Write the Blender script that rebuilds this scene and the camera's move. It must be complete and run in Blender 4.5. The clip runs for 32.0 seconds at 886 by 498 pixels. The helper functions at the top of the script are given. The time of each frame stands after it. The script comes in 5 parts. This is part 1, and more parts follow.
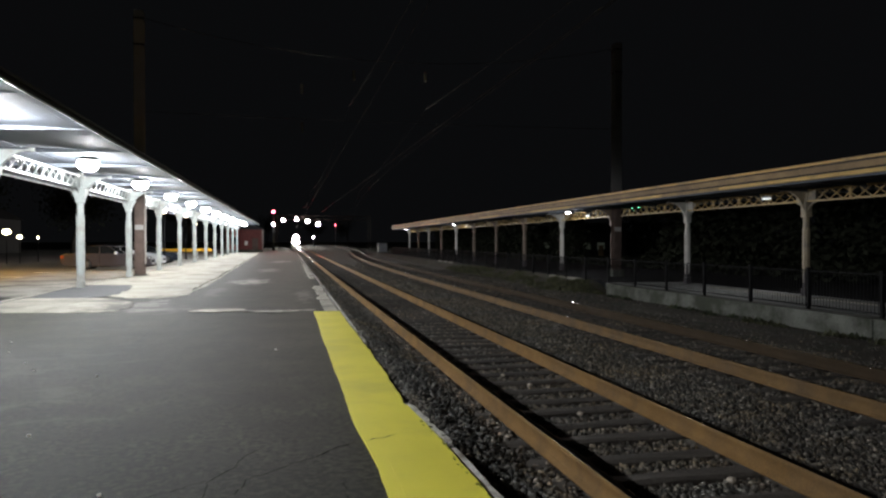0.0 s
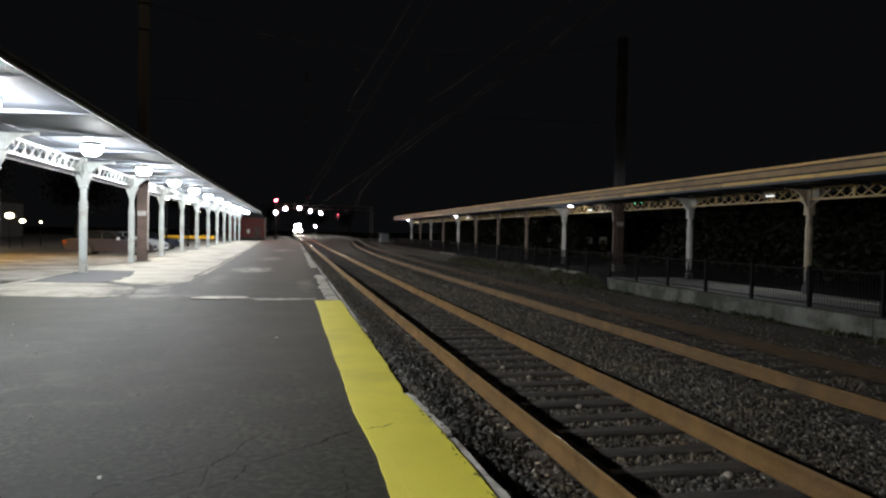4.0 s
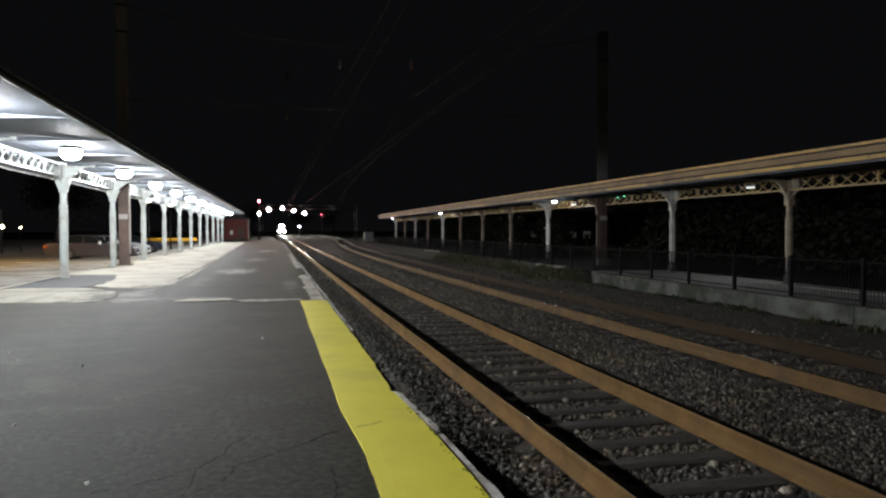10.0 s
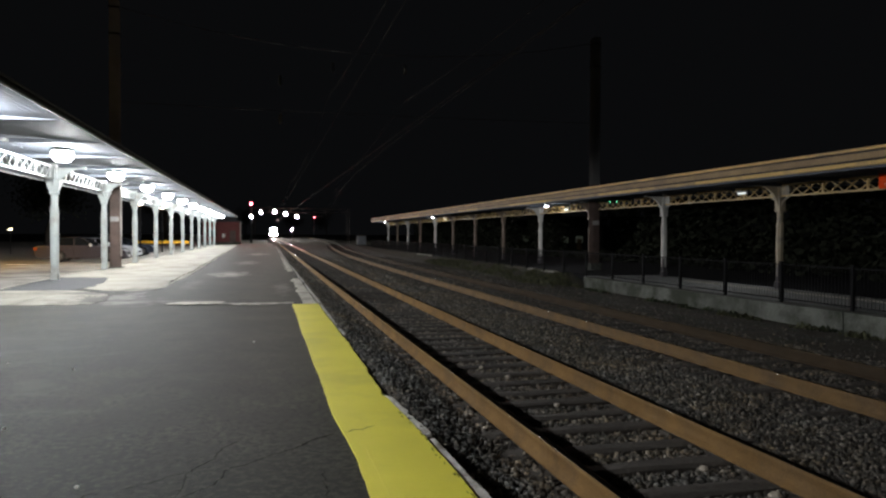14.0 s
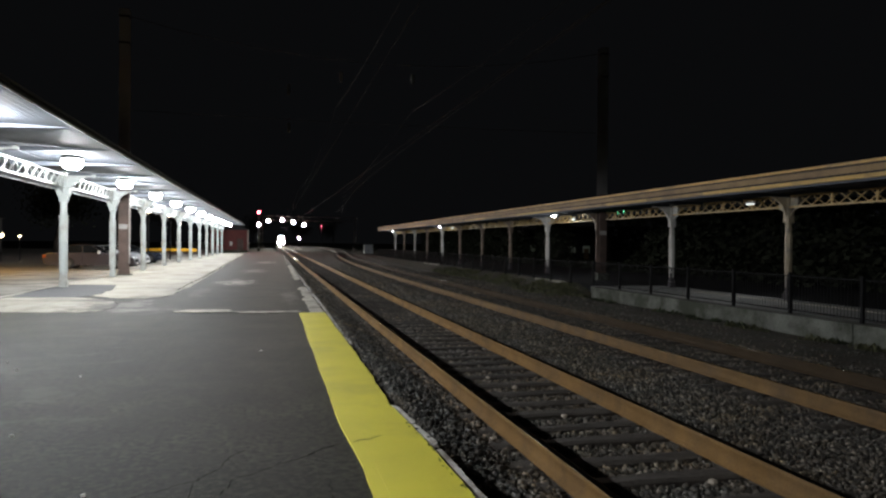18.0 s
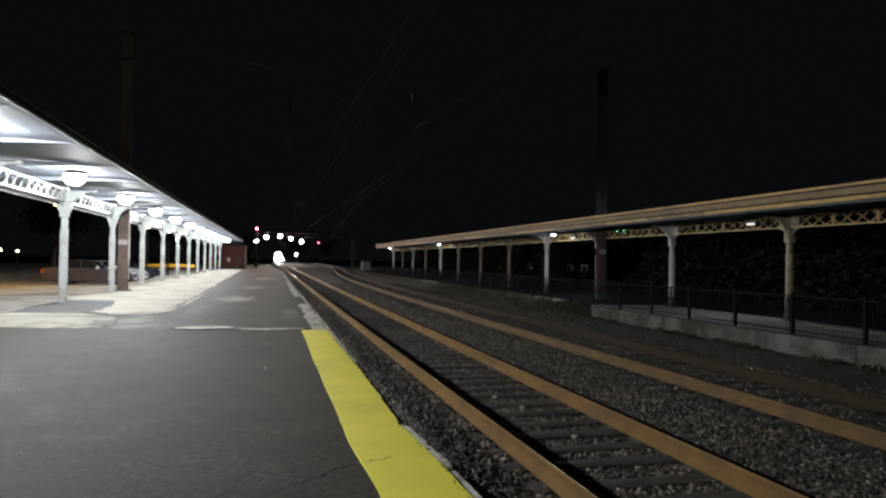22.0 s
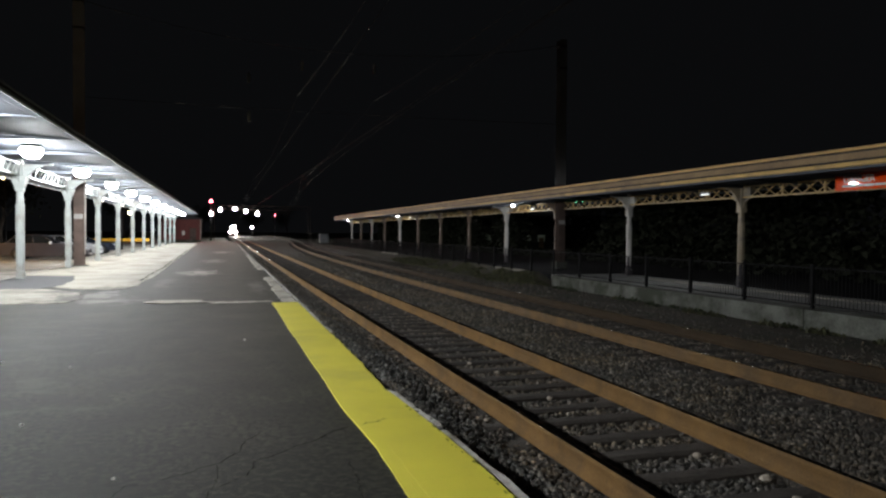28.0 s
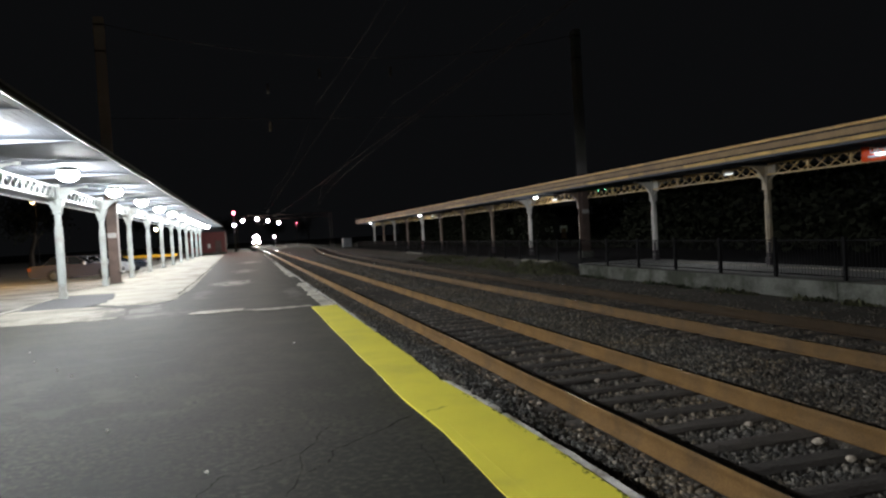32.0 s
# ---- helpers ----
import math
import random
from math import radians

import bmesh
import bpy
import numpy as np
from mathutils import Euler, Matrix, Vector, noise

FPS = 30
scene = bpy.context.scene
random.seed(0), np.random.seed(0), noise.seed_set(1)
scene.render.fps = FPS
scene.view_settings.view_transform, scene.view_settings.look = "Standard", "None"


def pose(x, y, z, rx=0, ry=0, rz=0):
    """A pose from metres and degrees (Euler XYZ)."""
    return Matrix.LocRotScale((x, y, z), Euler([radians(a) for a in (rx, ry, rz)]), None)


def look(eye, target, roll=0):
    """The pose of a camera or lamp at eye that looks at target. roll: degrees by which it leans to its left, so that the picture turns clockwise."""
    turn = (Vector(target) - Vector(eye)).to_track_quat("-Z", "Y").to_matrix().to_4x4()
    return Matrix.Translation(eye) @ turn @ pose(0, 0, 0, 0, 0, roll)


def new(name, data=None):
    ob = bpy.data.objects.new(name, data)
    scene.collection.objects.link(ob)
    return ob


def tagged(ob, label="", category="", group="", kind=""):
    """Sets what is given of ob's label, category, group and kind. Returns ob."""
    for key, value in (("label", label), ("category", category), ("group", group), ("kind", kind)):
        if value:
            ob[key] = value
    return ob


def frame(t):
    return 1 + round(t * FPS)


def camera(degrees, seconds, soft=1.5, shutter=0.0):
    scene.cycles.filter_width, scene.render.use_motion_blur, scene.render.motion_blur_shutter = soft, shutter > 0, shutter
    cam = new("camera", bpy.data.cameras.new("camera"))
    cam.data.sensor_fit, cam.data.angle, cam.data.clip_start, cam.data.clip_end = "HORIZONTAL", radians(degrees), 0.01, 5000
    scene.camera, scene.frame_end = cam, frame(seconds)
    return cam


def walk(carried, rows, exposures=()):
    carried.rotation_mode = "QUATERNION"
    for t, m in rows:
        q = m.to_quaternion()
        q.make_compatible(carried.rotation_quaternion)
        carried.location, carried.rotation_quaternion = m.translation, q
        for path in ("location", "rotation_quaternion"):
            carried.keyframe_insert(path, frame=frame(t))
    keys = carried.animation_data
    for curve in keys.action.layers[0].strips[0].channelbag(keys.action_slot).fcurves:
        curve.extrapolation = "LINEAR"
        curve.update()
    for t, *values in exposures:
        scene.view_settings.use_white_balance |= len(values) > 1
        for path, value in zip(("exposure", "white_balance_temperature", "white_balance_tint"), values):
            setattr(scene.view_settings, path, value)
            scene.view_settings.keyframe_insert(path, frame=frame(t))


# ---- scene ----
cam = camera(62.6, 32.0, soft=2.4)
PATH = [
    (0, (0.054, 0.098, 1.584), (0.469, 2.054, 1.563), -0.0),
    (0.5, (0.064, 0.103, 1.585), (0.469, 2.061, 1.566), -0.1),
    (1, (0.071, 0.111, 1.578), (0.479, 2.069, 1.552), -0.1),
    (1.5, (0.077, 0.125, 1.579), (0.485, 2.083, 1.544), 0.1),
    (2, (0.082, 0.131, 1.578), (0.488, 2.089, 1.542), 0.0),
    (2.5, (0.068, 0.122, 1.577), (0.473, 2.081, 1.537), 0.2),
    (3, (0.06, 0.112, 1.581), (0.467, 2.07, 1.538), 0.7),
    (3.5, (0.053, 0.097, 1.577), (0.463, 2.054, 1.533), 1.1),
    (5.5, (0.036, 0.08, 1.58), (0.44, 2.038, 1.537), 0.5),
    (6, (0.031, 0.085, 1.578), (0.423, 2.045, 1.535), 0.3),
    (6.5, (0.041, 0.089, 1.577), (0.429, 2.051, 1.53), -0.2),
    (7, (0.044, 0.082, 1.578), (0.433, 2.043, 1.529), -0.0),
    (7.5, (0.046, 0.085, 1.578), (0.44, 2.045, 1.528), -0.3),
    (8, (0.043, 0.067, 1.583), (0.448, 2.025, 1.532), -0.2),
    (8.5, (0.047, 0.073, 1.58), (0.455, 2.03, 1.531), 0.2),
    (9, (0.046, 0.071, 1.581), (0.472, 2.025, 1.533), 0.3),
    (9.5, (0.043, 0.069, 1.583), (0.488, 2.018, 1.533), 0.1),
    (10, (0.048, 0.068, 1.578), (0.499, 2.016, 1.527), -0.1),
    (10.5, (0.051, 0.072, 1.58), (0.506, 2.018, 1.526), 0.1),
    (11, (0.054, 0.072, 1.583), (0.516, 2.017, 1.529), 0.1),
    (11.5, (0.056, 0.073, 1.581), (0.524, 2.017, 1.531), -0.0),
    (12, (0.062, 0.085, 1.576), (0.534, 2.028, 1.526), -0.0),
    (12.5, (0.054, 0.075, 1.578), (0.524, 2.018, 1.526), 0.2),
    (13, (0.049, 0.069, 1.574), (0.52, 2.012, 1.519), 0.3),
    (13.5, (0.046, 0.062, 1.579), (0.518, 2.005, 1.521), 0.4),
    (14, (0.046, 0.053, 1.584), (0.517, 1.996, 1.544), 0.2),
    (14.5, (0.056, 0.057, 1.584), (0.52, 2.002, 1.547), -0.3),
    (16.5, (0.057, 0.058, 1.586), (0.513, 2.005, 1.56), 0.0),
    (17, (0.053, 0.06, 1.586), (0.507, 2.008, 1.566), 0.2),
    (17.5, (0.055, 0.069, 1.588), (0.509, 2.017, 1.57), 0.2),
    (18, (0.038, 0.065, 1.588), (0.491, 2.013, 1.573), 0.5),
    (18.5, (0.029, 0.087, 1.603), (0.476, 2.036, 1.592), 0.5),
    (19, (0.006, 0.095, 1.606), (0.432, 2.049, 1.625), 0.2),
    (19.5, (-0.011, 0.11, 1.602), (0.411, 2.064, 1.643), -0.2),
    (20, (-0.034, 0.112, 1.605), (0.382, 2.068, 1.652), 0.2),
    (20.5, (-0.051, 0.129, 1.6), (0.36, 2.086, 1.649), 0.5),
    (21, (-0.069, 0.123, 1.599), (0.339, 2.08, 1.651), 1.2),
    (21.5, (-0.087, 0.12, 1.601), (0.332, 2.075, 1.652), 1.2),
    (22, (-0.091, 0.124, 1.597), (0.369, 2.07, 1.63), 0.9),
    (22.5, (-0.121, 0.095, 1.603), (0.372, 2.033, 1.634), 0.9),
    (23, (-0.134, 0.075, 1.602), (0.378, 2.008, 1.633), 1.1),
    (23.5, (-0.123, -0.022, 1.603), (0.345, 1.922, 1.626), -0.2),
    (24, (-0.122, -0.124, 1.618), (0.363, 1.816, 1.585), 1.5),
    (24.5, (-0.142, -0.148, 1.614), (0.342, 1.793, 1.58), 2.0),
    (25, (-0.206, -0.138, 1.611), (0.325, 1.79, 1.569), 1.7),
    (25.5, (-0.26, -0.135, 1.613), (0.297, 1.785, 1.567), 1.2),
    (27.5, (-0.4, -0.097, 1.597), (0.168, 1.82, 1.533), 0.7),
    (28, (-0.419, -0.11, 1.604), (0.156, 1.805, 1.56), 0.4),
    (28.5, (-0.441, -0.145, 1.613), (0.121, 1.774, 1.585), -0.1),
    (29, (-0.468, -0.251, 1.619), (0.085, 1.671, 1.612), -0.4),
    (29.5, (-0.495, -0.375, 1.616), (0.102, 1.534, 1.62), -1.8),
    (30, (-0.51, -0.402, 1.626), (0.1, 1.502, 1.636), -2.3),
    (30.5, (-0.538, -0.374, 1.622), (0.008, 1.55, 1.672), -0.7),
    (31, (-0.62, -0.351, 1.611), (-0.053, 1.566, 1.666), -1.4),
    (31.5, (-0.707, -0.333, 1.592), (-0.195, 1.601, 1.58), -2.7),
    (32, (-0.737, -0.332, 1.582), (-0.219, 1.599, 1.533), -3.2),
]
walk(cam, [(t, look(eye, target, roll)) for t, eye, target, roll in PATH],
     [(0.0, 0.0), (11.2, 0.0), (12.0, -0.06), (18.0, -0.06), (20.0, 0.03), (23.0, 0.0), (24.0, -0.05), (28.0, -0.02), (31.0, 0.05), (32.0, 0.12)])

# ---- sky and large lights ----
world = bpy.data.worlds.new("night_sky")
scene.world = world
world.use_nodes = True
wn = world.node_tree
wn.nodes["Background"].inputs[0].default_value = (0.57, 0.6, 0.67, 1)
wn.nodes["Background"].inputs[1].default_value = 0.0052
scene.view_settings.exposure = 0.0

LEFT_X, LEFT_Y0, BAY = -6.81, 26.7, 7.64      # post line of the near canopy
RIGHT_X, RIGHT_Y0 = 17.5, 22.05              # post line of the far canopy
LAMP_POWER = 860


def lamp(kind, name, place, power, colour, size=0.15):
    data = bpy.data.lights.new(name, kind)
    data.energy, data.color = power, colour
    if kind != "AREA":
        data.shadow_soft_size = size
    ob = new(name, data)
    ob.location = place
    return ob


COOL = (0.955, 0.97, 1.0)
for k in range(-3, 11):
    lamp("POINT", "canopy_lamp_light", (LEFT_X + 1.2, LEFT_Y0 + BAY * (k - 0.5), 3.84), LAMP_POWER, COOL, 0.1)
for y in (40.9, 71.5, 102.0):
    lamp("POINT", "far_canopy_light", (RIGHT_X - 1.2, y, 3.17), 80, COOL, 0.1)
for y in (23.9, 40.3, 70.3):
    down = lamp("SPOT", "strip_lamp_light", (RIGHT_X - 0.26, y, 2.86), 80, COOL, 0.06)
    down.data.spot_size, down.data.spot_blend = radians(174), 0.25
lot_lamp = lamp("SPOT", "lot_street_light", (-18.0, 40.0, 7.0), 10000, (1.0, 0.6, 0.17), 0.2)
lot_lamp.data.spot_size, lot_lamp.data.spot_blend = radians(145), 0.5
lamp("POINT", "lot_post_light", (-9.34, 71.8, 4.2), 160, (1.0, 0.74, 0.42), 0.2)
red = lamp("SPOT", "signal_light", (-3.19, 165.6, 8.14), 8000, (1.0, 0.03, 0.04), 0.2)
red.data.spot_size, red.data.spot_blend = radians(40), 0.5
red.rotation_euler = (radians(90 - 4), 0, radians(180))
head = lamp("SPOT", "train_head_light", (2.97, 298.6, 4.25), 200000, (1.0, 0.93, 0.8), 0.25)
head.data.spot_size, head.data.spot_blend = radians(9), 0.6
head.rotation_euler = (radians(90 - 1.2), 0, radians(180))


# ---- materials ----
def material(name, colour, rough=0.6, metal=0.0, spread=0.25, scale=6.0, fine=60.0, bump=0.2, depth=0.01, second=None, mix_at=(0.45, 0.6), coat=0.0, per_object=0.0, spec=0.5, grain=None):
    m = bpy.data.materials.new(name)
    m.use_nodes = True
    nt = m.node_tree
    n, l = nt.nodes, nt.links
    b = n["Principled BSDF"]
    b.inputs["Roughness"].default_value, b.inputs["Metallic"].default_value = rough, metal
    b.inputs["Specular IOR Level"].default_value = spec
    b.inputs["Coat Weight"].default_value = coat
    co = n.new("ShaderNodeTexCoord")
    geo = n.new("ShaderNodeNewGeometry")
    big = n.new("ShaderNodeTexNoise")
    big.inputs["Scale"].default_value, big.inputs["Detail"].default_value = scale, 6
    small = n.new("ShaderNodeTexNoise")
    small.inputs["Scale"].default_value, small.inputs["Detail"].default_value = fine, 4
    l.new(geo.outputs["Position"], big.inputs["Vector"])
    l.new(geo.outputs["Position"], small.inputs["Vector"])
    add = n.new("ShaderNodeMath")
    add.operation = "ADD"
    l.new(big.outputs["Fac"], add.inputs[0])
    l.new(small.outputs["Fac"], add.inputs[1])
    ramp = n.new("ShaderNodeMapRange")
    ramp.inputs["From Min"].default_value, ramp.inputs["From Max"].default_value = 0.6, 1.4
    ramp.inputs["To Min"].default_value, ramp.inputs["To Max"].default_value = 1 - spread, 1 + spread
    l.new(add.outputs[0], ramp.inputs["Value"])
    base = n.new("ShaderNodeRGB")
    base.outputs[0].default_value = (*colour, 1)
    out = base.outputs[0]
    if second:
        step = n.new("ShaderNodeMapRange")
        step.inputs["From Min"].default_value, step.inputs["From Max"].default_value = mix_at
        patch = n.new("ShaderNodeTexNoise")
        patch.inputs["Scale"].default_value, patch.inputs["Detail"].default_value = scale * 0.6, 8
        patch.inputs["Roughness"].default_value = 0.65
        l.new(geo.outputs["Position"], patch.inputs["Vector"])
        l.new(patch.outputs["Fac"], step.inputs["Value"])
        mx = n.new("ShaderNodeMix")
        mx.data_type = "RGBA"
        l.new(step.outputs["Result"], mx.inputs[0])
        l.new(out, mx.inputs[6])
        mx.inputs[7].default_value = (*second, 1)
        out = mx.outputs[2]
    scl = n.new("ShaderNodeVectorMath")
    scl.operation = "SCALE"
    l.new(out, scl.inputs[0])
    l.new(ramp.outputs["Result"], scl.inputs["Scale"])
    out = scl.outputs[0]
    if per_object:
        inf = n.new("ShaderNodeObjectInfo")
        mr = n.new("ShaderNodeMapRange")
        mr.inputs["To Min"].default_value, mr.inputs["To Max"].default_value = 1 - per_object, 1 + per_object
        l.new(inf.outputs["Random"], mr.inputs["Value"])
        s2 = n.new("ShaderNodeVectorMath")
        s2.operation = "SCALE"
        l.new(out, s2.inputs[0])
        l.new(mr.outputs["Result"], s2.inputs["Scale"])
        out = s2.outputs[0]
    l.new(out, b.inputs["Base Color"])
    if bump:
        bp = n.new("ShaderNodeBump")
        bp.inputs["Strength"].default_value, bp.inputs["Distance"].default_value = bump, depth
        relief = small
        if grain:
            relief = n.new("ShaderNodeTexNoise")
            relief.inputs["Scale"].default_value, relief.inputs["Detail"].default_value = grain, 3
            l.new(geo.outputs["Position"], relief.inputs["Vector"])
        l.new(relief.outputs["Fac"], bp.inputs["Height"])
        l.new(bp.outputs["Normal"], b.inputs["Normal"])
    return m


def island_tint(m, low, high, other=None, rare=1.0):
    """Every loose piece of a joined mesh takes its own shade."""
    nt = m.node_tree
    b = nt.nodes["Principled BSDF"]
    src = b.inputs["Base Color"].links[0].from_socket
    geo = nt.nodes.new("ShaderNodeNewGeometry")
    mr = nt.nodes.new("ShaderNodeMapRange")
    mr.inputs["To Min"].default_value, mr.inputs["To Max"].default_value = low, high
    few = nt.nodes.new("ShaderNodeMath")
    few.operation = "POWER"
    few.inputs[1].default_value = rare
    nt.links.new(geo.outputs["Random Per Island"], few.inputs[0])
    nt.links.new(few.outputs[0], mr.inputs["Value"])
    if other:
        hue = nt.nodes.new("ShaderNodeMath")
        hue.operation = "FRACT"
        big = nt.nodes.new("ShaderNodeMath")
        big.operation = "MULTIPLY"
        big.inputs[1].default_value = 37.0
        nt.links.new(geo.outputs["Random Per Island"], big.inputs[0])
        nt.links.new(big.outputs[0], hue.inputs[0])
        mx = nt.nodes.new("ShaderNodeMix")
        mx.data_type = "RGBA"
        nt.links.new(hue.outputs[0], mx.inputs[0])
        nt.links.new(src, mx.inputs[6])
        mx.inputs[7].default_value = (*other, 1)
        src = mx.outputs[2]
    s = nt.nodes.new("ShaderNodeVectorMath")
    s.operation = "SCALE"
    nt.links.new(src, s.inputs[0])
    nt.links.new(mr.outputs["Result"], s.inputs["Scale"])
    nt.links.new(s.outputs[0], b.inputs["Base Color"])
    return m


def glow(name, colour, strength):
    m = bpy.data.materials.new(name)
    m.use_nodes = True
    b = m.node_tree.nodes["Principled BSDF"]
    b.inputs["Base Color"].default_value = (0.8, 0.8, 0.8, 1)
    b.inputs["Emission Color"].default_value = (*colour, 1)
    b.inputs["Emission Strength"].default_value = strength
    return m


def blotched(m, spots, colour, grain=1.7, cover=-1.9, sharp=4.0):
    """Ragged patches of stain, and of light or shade put into colour: spots of (x, y, half width, half length, weight).
    """
    nt = m.node_tree
    n, l = nt.nodes, nt.links
    b = n["Principled BSDF"]
    src = b.inputs["Base Color"].links[0].from_socket
    geo = n.new("ShaderNodeNewGeometry")
    ragged = n.new("ShaderNodeTexNoise")
    ragged.inputs["Scale"].default_value, ragged.inputs["Detail"].default_value, ragged.inputs["Roughness"].default_value = grain, 9, 0.7
    l.new(geo.outputs["Position"], ragged.inputs["Vector"])
    for x, y, rx, ry, weight in spots:
        mp = n.new("ShaderNodeMapping")
        mp.vector_type = "TEXTURE"
        mp.inputs["Location"].default_value, mp.inputs["Scale"].default_value = (x, y, 0), (rx, ry, 50)
        l.new(geo.outputs["Position"], mp.inputs["Vector"])
        d = n.new("ShaderNodeVectorMath")
        d.operation = "LENGTH"
        l.new(mp.outputs[0], d.inputs[0])
        e = n.new("ShaderNodeMath")
        e.operation = "MULTIPLY_ADD"
        e.inputs[1].default_value = sharp
        l.new(ragged.outputs["Fac"], e.inputs[0])
        e.inputs[2].default_value = cover
        k = n.new("ShaderNodeMath")
        k.operation = "SUBTRACT"
        l.new(e.outputs[0], k.inputs[0])
        l.new(d.outputs["Value"], k.inputs[1])
        r = n.new("ShaderNodeMapRange")
        r.interpolation_type = "SMOOTHSTEP"
        r.inputs["From Min"].default_value, r.inputs["From Max"].default_value, r.inputs["To Max"].default_value = -0.75, -0.15, weight
        l.new(k.outputs[0], r.inputs["Value"])
        mx = n.new("ShaderNodeMix")
        mx.data_type = "RGBA"
        l.new(r.outputs["Result"], mx.inputs[0])
        l.new(src, mx.inputs[6])
        mx.inputs[7].default_value = (*colour, 1)
        src = mx.outputs[2]
    l.new(src, b.inputs["Base Color"])
    return m


def speckled(m, scale, dark, where):
    """Dark open grain, stronger where the surface has ravelled."""
    nt = m.node_tree
    n, l = nt.nodes, nt.links
    b = n["Principled BSDF"]
    src = b.inputs["Base Color"].links[0].from_socket
    geo = n.new("ShaderNodeNewGeometry")
    grain, worn = n.new("ShaderNodeTexNoise"), n.new("ShaderNodeTexNoise")
    grain.inputs["Scale"].default_value, grain.inputs["Detail"].default_value = scale, 5
    worn.inputs["Scale"].default_value, worn.inputs["Detail"].default_value = where, 5
    for t in (grain, worn):
        l.new(geo.outputs["Position"], t.inputs["Vector"])
    a, c = n.new("ShaderNodeMapRange"), n.new("ShaderNodeMapRange")
    a.inputs["From Min"].default_value, a.inputs["From Max"].default_value = 0.42, 0.54
    a.inputs["To Min"].default_value, a.inputs["To Max"].default_value = dark, 1.25
    l.new(grain.outputs["Fac"], a.inputs["Value"])
    c.inputs["From Min"].default_value, c.inputs["From Max"].default_value = 0.40, 0.60
    c.inputs["To Min"].default_value, c.inputs["To Max"].default_value = 0.3, 1.0
    l.new(worn.outputs["Fac"], c.inputs["Value"])
    s = n.new("ShaderNodeVectorMath")
    s.operation = "SCALE"
    l.new(src, s.inputs[0])
    l.new(a.outputs["Result"], s.inputs["Scale"])
    mx = n.new("ShaderNodeMix")
    mx.data_type = "RGBA"
    l.new(c.outputs["Result"], mx.inputs[0])
    l.new(src, mx.inputs[6])
    l.new(s.outputs[0], mx.inputs[7])
    l.new(mx.outputs[2], b.inputs["Base Color"])
    return m


ASPHALT = material("asphalt", (0.0235, 0.0235, 0.0146), 0.76, spread=0.6, scale=1.1, fine=22, bump=0.35, depth=0.006, grain=110, second=(0.0297, 0.0295, 0.0183), mix_at=(0.42, 0.62), spec=0.2)
speckled(ASPHALT, 19, 0.6, 0.9)
# Pale cement wear; the patch at (-4.4, 9.6) is lamp sheen put into the colour.
blotched(ASPHALT, ((-1.35, 29.6, 0.9, 2.4, 0.75), (-1.0, 41.0, 0.8, 3.4, 0.35), (-0.6, 58.0, 1.0, 4.0, 0.4), (-2.7, 18.0, 0.75, 1.3, 0.15), 
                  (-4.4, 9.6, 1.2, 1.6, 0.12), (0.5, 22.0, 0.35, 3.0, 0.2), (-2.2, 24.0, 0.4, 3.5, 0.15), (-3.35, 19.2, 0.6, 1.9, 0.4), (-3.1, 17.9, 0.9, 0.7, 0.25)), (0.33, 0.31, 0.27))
blotched(ASPHALT, ((-2.2, 4.4, 4.2, 3.6, 0.9), (-0.2, 3.6, 3.0, 2.6, 0.7), (-4.6, 8.0, 3.2, 5.0, 0.75)), (0.0075, 0.0082, 0.0052), 16.0, -4.4, 9.0)
blotched(ASPHALT, ((-3.9, 9.0, 2.6, 6.0, 0.8), (-2.2, 14.0, 1.6, 3.0, 0.5)), (0.037, 0.0385, 0.0265), 1.6, -4.3, 8.0)
blotched(ASPHALT, ((-0.7, 8.5, 2.2, 6.0, 0.7), (-1.6, 20.0, 1.6, 4.0, 0.5)), (0.0165, 0.0168, 0.0112), 2.4, -4.3, 8.0)
blotched(ASPHALT, ((-2.26, 12.3, 0.13, 1.7, 0.55), (-2.08, 15.2, 0.13, 1.6, 0.5), (-1.55, 9.8, 0.1, 1.5, 0.3)), (0.007, 0.0075, 0.0055), 5.0, -2.0)
DARK_ASPHALT = material("dark_asphalt", (0.017, 0.017, 0.018), 0.9, spread=0.35, scale=1.5, fine=40, bump=0.5, spec=0.05)
PATCH_ASPHALT = material("patch_asphalt", (0.056, 0.057, 0.058), 0.85, spread=0.3, scale=1.5, fine=40, bump=0.5)
LOT_ASPHALT = material("lot_asphalt", (0.15, 0.135, 0.11), 0.85, spread=0.3, scale=0.4, fine=50, bump=0.4)
CONCRETE = material("concrete", (0.325, 0.305, 0.25), 0.88, spread=0.35, scale=0.9, fine=30, bump=0.4, second=(0.19, 0.18, 0.15), mix_at=(0.5, 0.64), per_object=0.1, spec=0.3)
blotched(CONCRETE, [(LEFT_X + 0.2 * (k % 3 - 1), LEFT_Y0 + BAY * k, 0.7, 0.9, 0.6) for k in range(-1, 8)] + [(-4.2, 36.5, 0.9, 1.2, 0.5), (-4.0, 49.0, 0.6, 3.0, 0.45), (-3.75, 18.9, 1.3, 2.2, 0.9), (-4.3, 20.9, 1.0, 1.0, 0.7), (-3.1, 21.9, 1.1, 1.6, 0.85), (-6.9, 18.2, 0.7, 0.5, 0.5), (-3.3, 38.4, 0.6, 1.0, 0.6), (-5.6, 60.0, 1.2, 4.0, 0.3)], (0.085, 0.078, 0.066))
KERB_STONE = material("kerb_stone", (0.36, 0.34, 0.29), 0.88, spread=0.3, scale=0.9, fine=30, bump=0.4, second=(0.22, 0.205, 0.18), mix_at=(0.5, 0.64))
